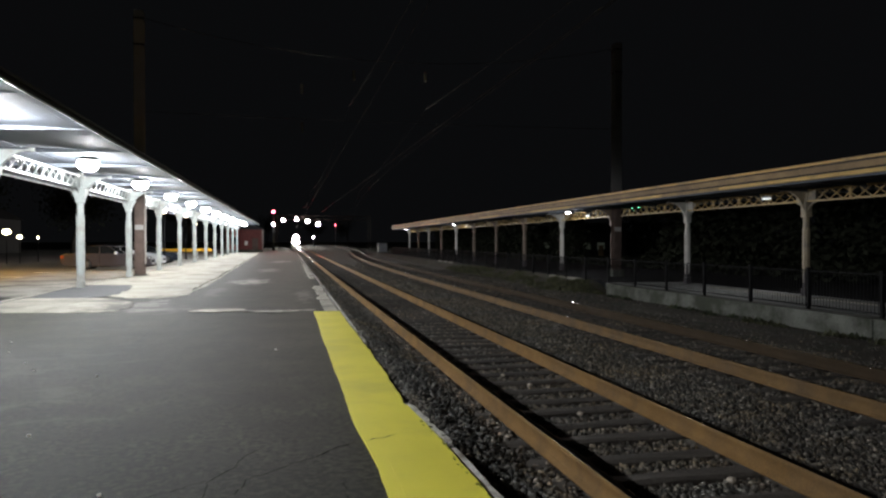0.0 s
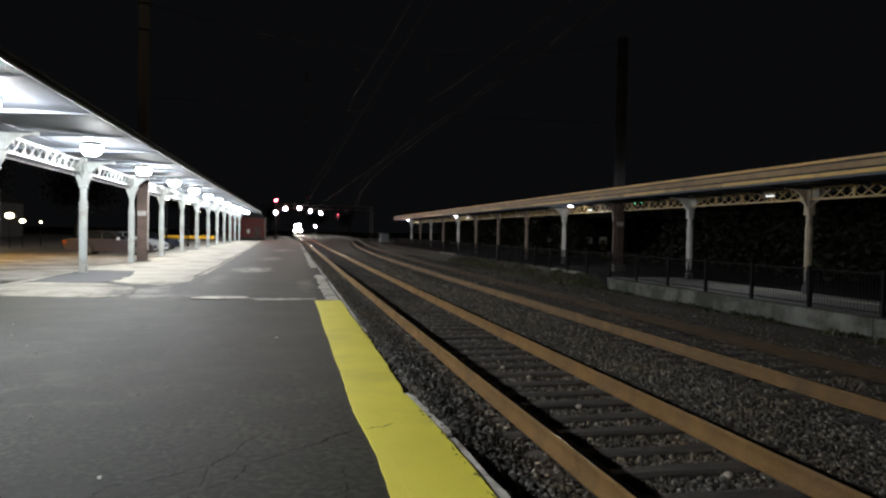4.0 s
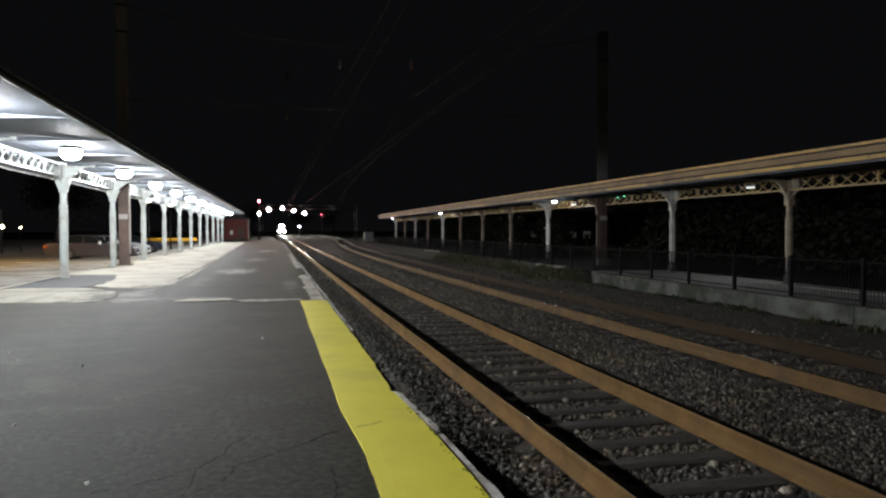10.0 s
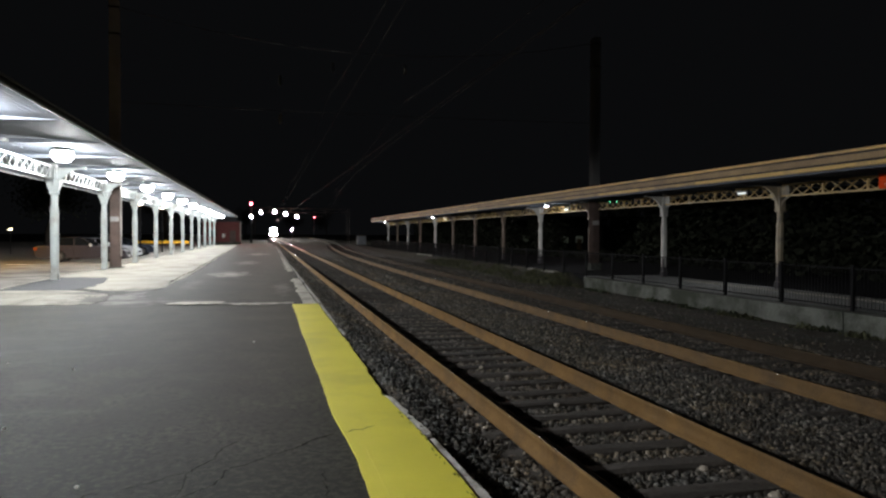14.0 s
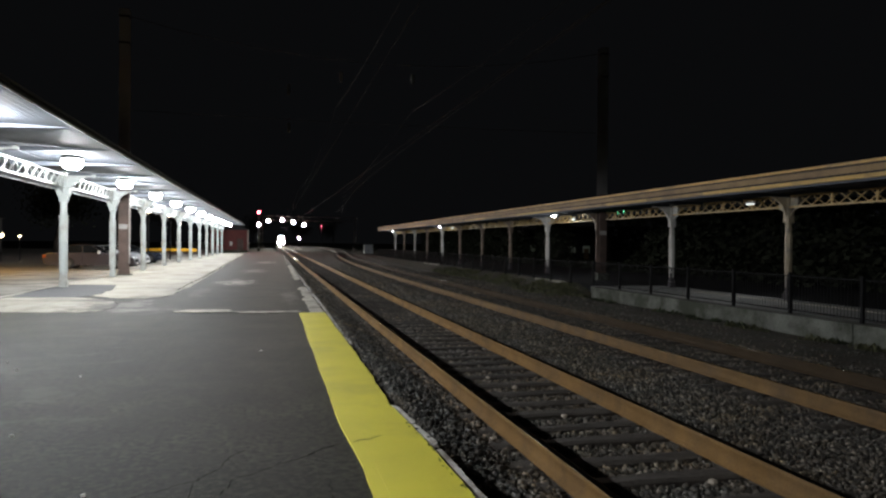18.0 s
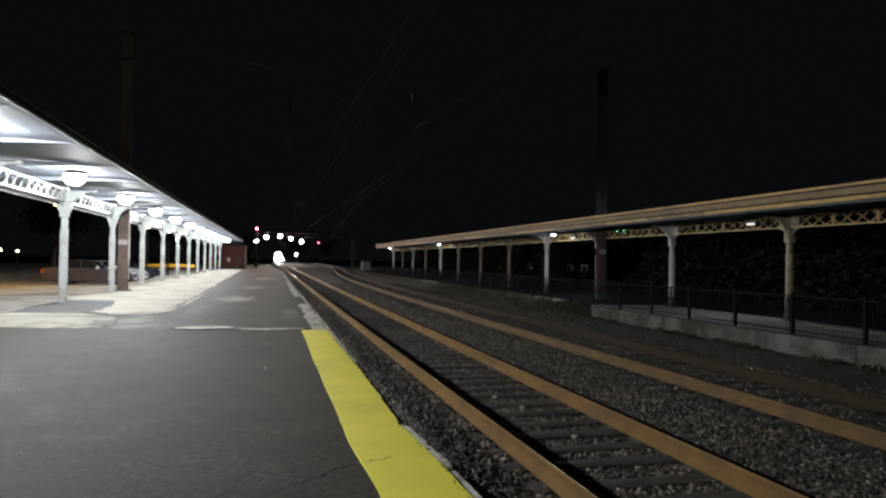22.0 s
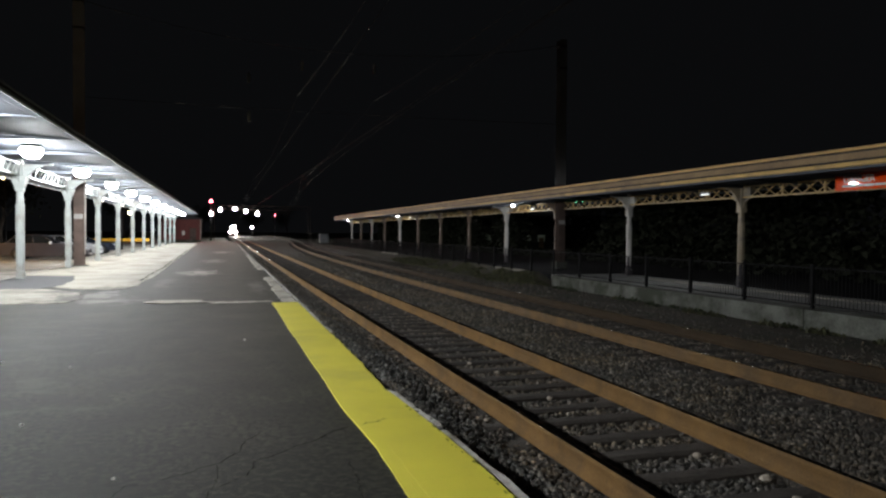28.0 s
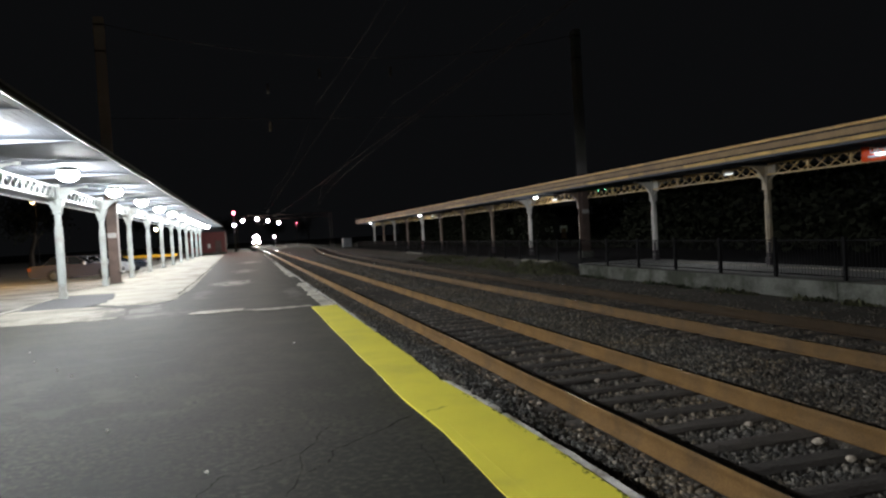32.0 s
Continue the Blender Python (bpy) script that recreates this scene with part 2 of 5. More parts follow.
DIRTY_CONCRETE = material("dirty_concrete", (0.25, 0.235, 0.205), 0.9, spread=0.4, scale=0.9, fine=25, bump=0.4, second=(0.09, 0.083, 0.072), mix_at=(0.46, 0.62), per_object=0.15)
CEMENT = material("cement_patch", (0.46, 0.43, 0.35), 0.9, spread=0.4, scale=2.0, fine=30, bump=0.5, second=(0.22, 0.205, 0.18), mix_at=(0.46, 0.6))
PALE_PAVING = material("pale_paving", (0.34, 0.345, 0.33), 0.9, spread=0.3, scale=0.8, fine=25, bump=0.4, second=(0.3, 0.305, 0.285))
OLD_CONCRETE = material("weathered_concrete", (0.145, 0.15, 0.13), 0.9, spread=0.4, scale=1.3, fine=18, bump=0.6, second=(0.04, 0.046, 0.03), mix_at=(0.40, 0.58))
YELLOW = material("yellow_paint", (0.75, 0.665, 0.056), 0.6, spread=0.12, scale=1.2, fine=85, bump=0.55, depth=0.008, second=(0.58, 0.52, 0.06), mix_at=(0.5, 0.7))
TIMBER = material("grey_timber", (0.53, 0.505, 0.46), 0.85, spread=0.4, scale=4, fine=40, bump=0.7, second=(0.17, 0.14, 0.105), mix_at=(0.48, 0.62))
RUST = material("rusty_steel", (0.188, 0.108, 0.039), 0.9, spread=0.35, scale=2.5, fine=60, bump=0.4, second=(0.136, 0.083, 0.037), mix_at=(0.44, 0.62), spec=0.25)
# Same rust, darkened for track 2: the lamps' falloff is put into the colour.
FALLOFF_RUST = material("falloff_rusty_steel", (0.128, 0.075, 0.028), 0.9, spread=0.35, scale=2.5, fine=60, bump=0.4, second=(0.09, 0.056, 0.027), mix_at=(0.44, 0.62), spec=0.25)
# Much darker brown, for the outer rail of track 2 only.
DARK_RUST = material("dark_brown_steel", (0.042, 0.028, 0.016), 0.95, spread=0.35, scale=2.0, fine=50, bump=0.4, second=(0.034, 0.024, 0.015), mix_at=(0.44, 0.62), spec=0.15)
RAIL_TOP = material("worn_rail_head", (0.42, 0.40, 0.38), 0.08, metal=1.0, spread=0.12, scale=3, fine=50, bump=0)
DULL_RAIL_TOP = material("dull_brown_rail_head", (0.23, 0.19, 0.15), 0.22, metal=1.0, spread=0.25, scale=3, fine=50, bump=0.08)
TIE = material("creosoted_wood", (0.034, 0.028, 0.022), 0.9, spread=0.4, scale=5, fine=35, bump=0.8, depth=0.02, per_object=0.3)
# Browns between tracks and dark near-right spot also hold painted light falloff; the rest is dirt.
STONE = island_tint(blotched(blotched(blotched(blotched(material("ballast_stone", (0.049, 0.047, 0.042), 0.85, spread=0.35, scale=1.3, fine=120, bump=0.3, second=(0.082, 0.061, 0.034), mix_at=(0.44, 0.58)), ((1.6, 9.0, 0.55, 9.0, 0.9), (2.95, 12.0, 0.5, 5.0, 0.4)), (0.075, 0.078, 0.076)), ((4.85, 14.0, 0.75, 12.0, 0.9), (8.3, 14.0, 0.6, 12.0, 0.6)), (0.050, 0.041, 0.025)), ((2.05, 9.0, 0.18, 9.0, 0.7), (3.94, 9.0, 0.25, 9.0, 0.6), (3.5, 10.0, 0.25, 9.0, 0.6)), (0.085, 0.057, 0.03)), ((6.75, 14.0, 0.95, 14.0, 0.85), (5.75, 9.0, 0.28, 7.0, 0.75), (9.2, 14.0, 0.6, 12.0, 0.7), (2.98, 9.0, 0.4, 6.0, 0.3), (6.2, 4.5, 3.8, 5.0, 0.9)), (0.034, 0.027, 0.020)), 0.55, 4.1, (0.060, 0.054, 0.044), 3.2)
BED = material("ballast_bed", (0.088, 0.077, 0.062), 0.95, spread=0.6, scale=14, fine=34, bump=1.0, depth=0.05)
DIRT = material("dark_dirt", (0.052, 0.042, 0.026), 0.95, spread=0.6, scale=1.7, fine=12, bump=0.8, depth=0.06, second=(0.030, 0.035, 0.016))
WHITE_IRON = material("white_painted_iron", (0.37, 0.40, 0.385), 0.5, spread=0.2, scale=2.0, fine=30, bump=0.15, second=(0.26, 0.25, 0.22), mix_at=(0.5, 0.68))
LIT_IRON = material("lit_painted_iron", (0.50, 0.49, 0.45), 0.55, spread=0.15, scale=2.0, fine=30, bump=0.15, second=(0.36, 0.33, 0.27), mix_at=(0.52, 0.7))
CREAM_IRON = material("cream_painted_iron", (0.50, 0.345, 0.135), 0.55, spread=0.15, scale=2.0, fine=30, bump=0.15, second=(0.42, 0.35, 0.23), mix_at=(0.52, 0.7))
CREAM_BOARD = material("cream_painted_board", (0.66, 0.40, 0.13), 0.6, spread=0.22, scale=1.4, fine=22, bump=0.25, second=(0.34, 0.235, 0.11), mix_at=(0.5, 0.68))
BROWN_BOARD = material("weathered_brown_board", (0.24, 0.155, 0.085), 0.7, spread=0.3, scale=1.5, fine=20, bump=0.3, second=(0.36, 0.23, 0.11), mix_at=(0.5, 0.62))
NEAR_SOFFIT = material("pale_blue_grey_soffit_board", (0.125, 0.14, 0.165), 0.7, spread=0.2, scale=2.0, fine=18, bump=0.25)
SOFFIT = material("slate_grey_soffit_board", (0.085, 0.094, 0.11), 0.8, spread=0.2, scale=2.0, fine=18, bump=0.25)
GOLD_BOARD = material("ochre_moulding_paint", (0.62, 0.39, 0.10), 0.55, spread=0.2, scale=1.4, fine=22, bump=0.2, second=(0.3, 0.2, 0.08), mix_at=(0.55, 0.7))
WORN_GOLD = material("faded_ochre_moulding_paint", (0.44, 0.28, 0.09), 0.6, spread=0.3, scale=1.4, fine=22, bump=0.2, second=(0.26, 0.17, 0.08), mix_at=(0.4, 0.6))
DEEP_BOARD = material("dark_fascia_board", (0.26, 0.17, 0.085), 0.7, spread=0.35, scale=1.2, fine=20, bump=0.3, second=(0.35, 0.235, 0.105), mix_at=(0.46, 0.66))
WORN_CREAM = material("worn_cream_painted_iron", (0.40, 0.33, 0.225), 0.6, spread=0.25, scale=2.5, fine=30, bump=0.2, second=(0.2, 0.19, 0.17), mix_at=(0.46, 0.62))
UNLIT_IRON = material("unlit_painted_iron", (0.24, 0.185, 0.135), 0.6, spread=0.2, scale=2.0, fine=30, bump=0.15, second=(0.16, 0.125, 0.1), mix_at=(0.5, 0.7))
DARK_BOARD = material("dark_brown_board", (0.03, 0.027, 0.026), 0.8, spread=0.3, scale=2, fine=20)
ROOFING = material("tarred_roofing", (0.04, 0.04, 0.042), 0.9, spread=0.3, scale=2, fine=30)
BROWN_STEEL = material("brown_weathered_steel", (0.125, 0.085, 0.068), 0.75, spread=0.25, scale=2, fine=40, bump=0.25, second=(0.085, 0.06, 0.05))
FENCE_STEEL = material("weathered_black_fence_steel", (0.011, 0.011, 0.0115), 0.85, spec=0.1, spread=0.3, scale=5, fine=60)
# Upper pole steel, paled so that veiling haze is held in its colour.
HAZED_STEEL = material("hazed_steel", (0.15, 0.145, 0.14), 0.8, spread=0.2, scale=2, fine=40, bump=0.1)
PLATE_GREY = material("faded_plate_paint", (0.4, 0.38, 0.36), 0.6, spread=0.2, bump=0)
GALVANISED_HAZED = material("pale_galvanised_and_hazed_steel", (0.5, 0.46, 0.42), 0.7, spread=0.2, scale=2, fine=40, bump=0.1)
BLACK_STEEL = material("black_painted_steel", (0.008, 0.008, 0.009), 0.8, spec=0.1, spread=0.3, scale=5, fine=60)
GREY_STEEL = material("grey_steel", (0.3, 0.31, 0.32), 0.5, metal=0.4, spread=0.2, scale=4, fine=50)
EAVE_PAINT = material("white_painted_sheet_metal", (0.78, 0.8, 0.82), 0.4, spread=0.15, scale=1.2, fine=30, bump=0.1)
MOSS = material("green_moss", (0.2, 0.19, 0.03), 0.95, spread=0.5, scale=9, fine=60, bump=0.8, spec=0.1)
FOOT_PAINT = material("dark_foot_paint", (0.05, 0.045, 0.05), 0.7, spread=0.3, scale=4, fine=40)
PORCELAIN = material("brown_porcelain", (0.2, 0.17, 0.14), 0.2, spread=0.1, scale=5, fine=40, bump=0)
WIRE = material("copper_wire", (0.07, 0.06, 0.05), 0.7, metal=0.0, spread=0.1, bump=0)
RED_SIGN = material("red_sign_enamel", (0.85, 0.075, 0.008), 0.02, spec=0.4, spread=0.15, scale=3, fine=40, bump=0)
WHITE_SIGN = material("white_sign_paint", (0.75, 0.72, 0.65), 0.5, spread=0.1, bump=0)
BRICK_RED = material("dark_red_brick", (0.17, 0.05, 0.045), 0.85, spread=0.3, scale=3, fine=20, bump=0.5)
BLACK_GLASS = material("tinted_glass", (0.012, 0.014, 0.016), 0.06, spread=0.0, bump=0, coat=0.5)
TYRE = material("tyre_rubber", (0.02, 0.02, 0.02), 0.85, spread=0.2, bump=0.2)
RIM = material("dirty_alloy_rim", (0.09, 0.088, 0.085), 0.55, metal=0.4, spread=0.1, bump=0)
TAUPE_PAINT = material("taupe_car_paint", (0.045, 0.037, 0.044), 0.4, metal=0.15, spread=0.05, scale=2, bump=0, coat=0.3)
SILVER_PAINT = material("silver_car_paint", (0.55, 0.57, 0.6), 0.3, metal=0.5, spread=0.05, bump=0, coat=0.6)
DARK_PAINT = material("dark_blue_car_paint", (0.02, 0.026, 0.04), 0.25, metal=0.3, spread=0.05, bump=0, coat=0.7)
CLEAR_LAMP = material("clear_lamp_glass", (0.75, 0.78, 0.8), 0.12, spread=0.05, bump=0, coat=0.5)
AMBER = material("amber_lamp", (0.3, 0.07, 0.02), 0.2, spread=0.05, bump=0)
YELLOW_RAIL = material("yellow_rail_paint", (0.75, 0.42, 0.03), 0.5, spread=0.15, scale=3, fine=40)
LEAF = island_tint(material("weed_leaf", (0.035, 0.046, 0.02), 0.8, spread=0.3, scale=4, fine=30, bump=0), 0.5, 1.5)
DRY_LEAF = island_tint(material("dry_grass_leaf", (0.070, 0.072, 0.034), 0.85, spread=0.3, scale=4, fine=30, bump=0), 0.5, 1.5)
CROWN = island_tint(material("tree_leaf", (0.032, 0.035, 0.024), 0.95, spread=0.3, scale=2, fine=20, bump=0, spec=0.0), 0.75, 1.2)
BARK = material("bark", (0.09, 0.07, 0.055), 0.9, spread=0.4, scale=6, fine=30, bump=0.8)
STAINLESS = material("stainless_train_body", (0.5, 0.5, 0.5), 0.35, metal=0.9, spread=0.1, scale=3, bump=0.05)
PALE_STONE = material("pale_tan_stone", (0.4, 0.35, 0.28), 0.85, spread=0.3, scale=9, fine=60, bump=0.3)
LITTER = material("pale_litter", (0.6, 0.58, 0.52), 0.8, spread=0.2, bump=0)
CRACK = material("crack_filler", (0.012, 0.0115, 0.010), 1.0, spread=0.3, bump=0, spec=0.0)
STRIP_GLASS = glow("lit_strip_tube", (0.93, 1.0, 0.96), 1.1)
LAMP_GLASS = glow("lit_lamp_lens", (0.93, 0.97, 1.0), 90)
DIM_LAMP = glow("lit_far_lamp_lens", (0.95, 0.97, 1.0), 40)
SODIUM = glow("lit_sodium_lens", (1.0, 0.62, 0.25), 20)
WARM_GLOBE = glow("lit_globe", (1.0, 0.82, 0.5), 14)
RED_LENS = glow("lit_red_lens", (1.0, 0.08, 0.12), 60)
GREEN_LENS = glow("lit_green_lens", (0.15, 1.0, 0.45), 4)
HEAD_LENS = glow("lit_headlight", (1.0, 0.95, 0.86), 1500)
YARD_LENS = glow("lit_yard_lens", (1.0, 0.94, 0.88), 600)
WINDOW_GLOW = glow("lit_window", (0.6, 0.75, 0.45), 0.018)


# ---- mesh building ----
class Shape:
    """Vertices and faces gathered from simple solids."""

    def __init__(self):
        self.v, self.f, self.s = [], [], []

    def add(self, verts, faces, smooth=False):
        o = len(self.v)
        self.v += [tuple(p) for p in verts]
        self.f += [tuple(i + o for i in f) for f in faces]
        self.s += [smooth] * len(faces)
        return self

    def box(self, x0, x1, y0, y1, z0, z1, c=0.0):
        """A box; c chamfers its upright edges."""
        if c <= 0:
            v = [(x, y, z) for z in (z0, z1) for y in (y0, y1) for x in (x0, x1)]
            return self.add(v, [(0, 2, 3, 1), (4, 5, 7, 6), (0, 1, 5, 4), (1, 3, 7, 5), (3, 2, 6, 7), (2, 0, 4, 6)])
        ring = [(x0 + c, y0), (x1 - c, y0), (x1, y0 + c), (x1, y1 - c), (x1 - c, y1), (x0 + c, y1), (x0, y1 - c), (x0, y0 + c)]
        return self.prism(ring, z0, z1)

    def prism(self, ring, z0, z1, top=None):
        top = top or ring
        n = len(ring)
        v = [(x, y, z0) for x, y in ring] + [(x, y, z1) for x, y in top]
        f = [tuple(range(n - 1, -1, -1)), tuple(range(n, 2 * n))] + [(i, (i + 1) % n, n + (i + 1) % n, n + i) for i in range(n)]
        return self.add(v, f)

    def loft(self, rings, smooth=False, caps=True):
        n = len(rings[0])
        v = [p for r in rings for p in r]
        f = [(k * n + i, k * n + (i + 1) % n, (k + 1) * n + (i + 1) % n, (k + 1) * n + i) for k in range(len(rings) - 1) for i in range(n)]
        self.add(v, f, smooth)
        if caps:
            o = len(self.v) - len(v)
            self.f += [tuple(o + i for i in range(n - 1, -1, -1)), tuple(o + len(v) - n + i for i in range(n))]
            self.s += [False, False]
        return self

    def turn(self, profile, n=16, at=(0, 0, 0), axis="z", smooth=True):
        """A turned solid: profile of (radius, height)."""
        rings = []
        for r, h in profile:
            ring = []
            for i in range(n):
                a = 2 * math.pi * i / n
                p = (r * math.cos(a), r * math.sin(a), h)
                if axis == "y":
                    p = (p[0], h, -p[1])
                elif axis == "x":
                    p = (h, p[0], p[1])
                ring.append((p[0] + at[0], p[1] + at[1], p[2] + at[2]))
            rings.append(ring)
        return self.loft(rings, smooth)

    def bar(self, a, b, w, h, up=(0, 0, 1)):
        """A straight bar of section w x h from a to b."""
        a, b = Vector(a), Vector(b)
        d = (b - a).normalized()
        s = d.cross(Vector(up))
        s = s.normalized() if s.length > 1e-6 else Vector((1, 0, 0))
        u = s.cross(d).normalized()
        ring = [s * w / 2 + u * h / 2, -s * w / 2 + u * h / 2, -s * w / 2 - u * h / 2, s * w / 2 - u * h / 2]
        return self.loft([[tuple(a + q) for q in ring], [tuple(b + q) for q in ring]])

    def tube(self, points, r, n=8):
        rings = []
        for i, p in enumerate(points):
            p = Vector(p)
            d = (Vector(points[min(i + 1, len(points) - 1)]) - Vector(points[max(i - 1, 0)])).normalized()
            s = d.cross(Vector((0, 0, 1)))
            s = s.normalized() if s.length > 1e-4 else Vector((1, 0, 0))
            u = s.cross(d)
            rings.append([tuple(p + (s * math.cos(2 * math.pi * k / n) + u * math.sin(2 * math.pi * k / n)) * r) for k in range(n)])
        return self.loft(rings, True)

    def mesh(self, name, mat):
        me = bpy.data.meshes.new(name)
        me.from_pydata(self.v, [], self.f)
        me.polygons.foreach_set("use_smooth", self.s)
        me.materials.append(mat)
        bm = bmesh.new()
        bm.from_mesh(me)
        bmesh.ops.recalc_face_normals(bm, faces=bm.faces)
        bm.to_mesh(me)
        bm.free()
        return me


def part(name, shape, mat, parent=None, label="", at=None):
    """One mesh object, under a thing or under a part. shape: a Shape or a ready mesh."""
    ob = new(name, shape.mesh(name, mat) if isinstance(shape, Shape) else shape)
    if parent:
        ob.parent = parent
    if at is not None:
        ob.matrix_basis = at if isinstance(at, Matrix) else pose(*at)
    if label:
        ob["label"] = label
    return ob


def thing(name, label, category, at=(0, 0, 0), group="", kind=""):
    ob = new(name)
    ob.matrix_basis = pose(*at) if not isinstance(at, Matrix) else at
    return tagged(ob, label, category, group, kind)


def bevel(ob, width=0.01, segments=2):
    m = ob.modifiers.new("edge", "BEVEL")
    m.width, m.segments, m.limit_method = width, segments, "ANGLE"
    return ob


# ---- ground and track bed ----
def curve2(y):
    """How far the second track has swung to the right at y: it bends away, then runs nearly straight again."""
    if y < 110.0:
        return max(0.0, y - 28.0) ** 2 / 2000.0
    return 3.362 + 0.03 * (y - 110.0) + 2.08 * (1 - math.exp((110.0 - y) / 40.0))


def sheet(name, columns, rows, height, mat):
    """A ground sheet: columns and rows of places, height(x, y)."""
    v = [(columns(i, y), y, height(columns(i, y), y)) for y in rows for i in range(columns(-1, 0))]
    n = columns(-1, 0)
    f = [(j * n + i, j * n + i + 1, (j + 1) * n + i + 1, (j + 1) * n + i) for j in range(len(rows) - 1) for i in range(n - 1)]
    return Shape().add(v, f, True).mesh(name, mat)


ground = part("ground", Shape().box(-1500, 1500, -400, 2500, -1.6, -1.2), DIRT)
tagged(ground, "dark earth beyond the railway reaching the horizon", "ground", kind="structure")

BED_X = [1.0, 1.6, 2.0, 2.28, 2.34, 2.6, 3.3, 3.62, 3.68, 4.0, 4.6, 5.2, 5.8, 6.5, 7.2, 7.9, 8.6, 9.4, 10.2]


def bed_col(i, y):
    return len(BED_X) if i < 0 else BED_X[i] + curve2(y) * min(1, max(0, (BED_X[i] - 4.0) / 1.5))


def bed_height(x, y):
    near = max(0.0, x - curve2(y) if x > 5 else x) if y < 45 else 5.0
    x = near if x > 5 or y < 45 else x
    if abs(x - 2.975) < 0.66:
        return -0.297 + 0.012 * noise.noise((x * 0.9, y * 0.6, 0.3))
    crest = -0.275 if 2.0 < x < 8.6 else (-0.275 - 0.28 * (x - 8.6) if x > 4 else -0.275 + (2.0 - x) * 0.37 * min(1, max(-0.2, (y - 4.0) / 1.8)))
    return min(crest, -0.035) + 0.022 * noise.noise((x * 0.9, y * 0.6, 0.3))


bed_rows = [-20 + 0.8 * i for i in range(100)] + [60 + 6 * i for i in range(1, 60)]
bed = part("track_bed", sheet("track_bed", bed_col, bed_rows, bed_height, BED), BED)
tagged(bed, "grey crushed-stone bed under both tracks", "track bed", kind="structure")


def verge_col(i, y):
    return 13 if i < 0 else 9.4 + curve2(y) * max(0, 1 - i / 7) + 0.42 * i


def verge_height(x, y):
    low = -0.42 - 0.085 * (x - 9.4) if x < 14.1 else -0.83
    if y > 31 and x > 12.4:
        low = min(-0.27, -0.82 + 0.27 * (x - 12.4) * min(1, (y - 31) / 1.5))
    return max(low, -0.86) + 0.06 * noise.noise((x * 0.8, y * 0.5, 3.1))


verge = part("verge", sheet("verge", verge_col, [-20 + 1.0 * i for i in range(90)] + [70 + 8 * i for i in range(1, 40)], verge_height, DIRT), DIRT)
tagged(verge, "dark earth verge with weeds below the far platform", "verge", kind="structure")


# ---- tracks ----
def rail_mesh(y0, y1, x_of, step):
    n = max(1, int((y1 - y0) / step))
    half = [(0.072, 0), (0.07, 0.012), (0.042, 0.030), (0.029, 0.05), (0.027, 0.115), (0.034, 0.130), (0.036, 0.160), (0.028, 0.172)]
    ring = half + [(-x, z) for x, z in reversed(half)]
    sh = Shape()
    sh.loft([[(x_of(y0 + (y1 - y0) * k / n) + a, y0 + (y1 - y0) * k / n, RAIL_Z + b) for a, b in ring] for k in range(n + 1)], smooth=True)
    return sh


RAIL_Z = -0.232


def rail_crown(y0, y1, x_of, step):
    n = max(1, int((y1 - y0) / step))
    ring = [(0.0305 * k / 5, 0.1722 + 0.004 * (1 - (k / 5) ** 2)) for k in range(-5, 6)]
    return Shape().loft([[(x_of(y0 + (y1 - y0) * k / n) + a, y0 + (y1 - y0) * k / n, RAIL_Z + b) for a, b in ring] for k in range(n + 1)], smooth=True)


def tie_mesh(seed):
    r = random.Random(seed)
    sh = Shape()
    rings = []
    for k in range(7):
        x = -1.3 + 2.6 * k / 6
        j = lambda: r.uniform(-0.012, 0.012)
        rings.append([(x, -0.112 + j(), -0.17), (x, 0.112 + j(), -0.17), (x, 0.112 + j(), -0.008 + j() * 0.6), (x, 0.03 + j(), j() * 0.6), (x, -0.05, j() * 0.6), (x, -0.112 + j(), -0.01 + j() * 0.6)])
    sh.loft(rings)
    return sh.mesh("tie", TIE)


TIES = [tie_mesh(s) for s in range(6)]


def track(name, centre, swing, label):
    t = thing(name, label, "track", kind="structure")
    for s in (-0.7525, 0.7525):
        x_of = lambda y, s=s: centre + s + (curve2(y) if swing else 0)
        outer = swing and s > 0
        r = part("rail", rail_mesh(-20, 420 if not swing else 330, x_of, 6.0 if swing else 60), DARK_RUST if outer else FALLOFF_RUST if swing else RUST, t, "darker brown steel rail" if outer else "rust-brown steel rail")
        part("rail_head", rail_crown(-20, 420 if not swing else 330, x_of, 6.0 if swing else 60), RAIL_TOP if swing else DULL_RAIL_TOP, r, "polished running surface of the rail")
    rr = random.Random(len(name))
    for k in range(116):
        y = -19.92 + 0.56 * k
        x = centre + (curve2(y) if swing else 0)
        part("tie", TIES[rr.randrange(6)], TIE, t, at=(x + rr.uniform(-0.04, 0.04), y + rr.uniform(-0.03, 0.03), -0.246 + rr.uniform(-0.008, 0.004), 0, 0, rr.uniform(-1, 1)))
    far = Shape()
    for k in range(160):
        y = 45.2 + 0.56 * k
        x = centre + (curve2(y) if swing else 0)
        far.box(x - 1.3, x + 1.3, y - 0.11, y + 0.11, -0.4, -0.247)
    tagged(part("far_ties", far, TIE, t), kind="stuff")
    return t


track("track_1", 2.975, False, "railway track with rust-brown rails on ballast beside the platform")
track("track_2", 6.76, True, "second rusty railway track curving away towards the right")


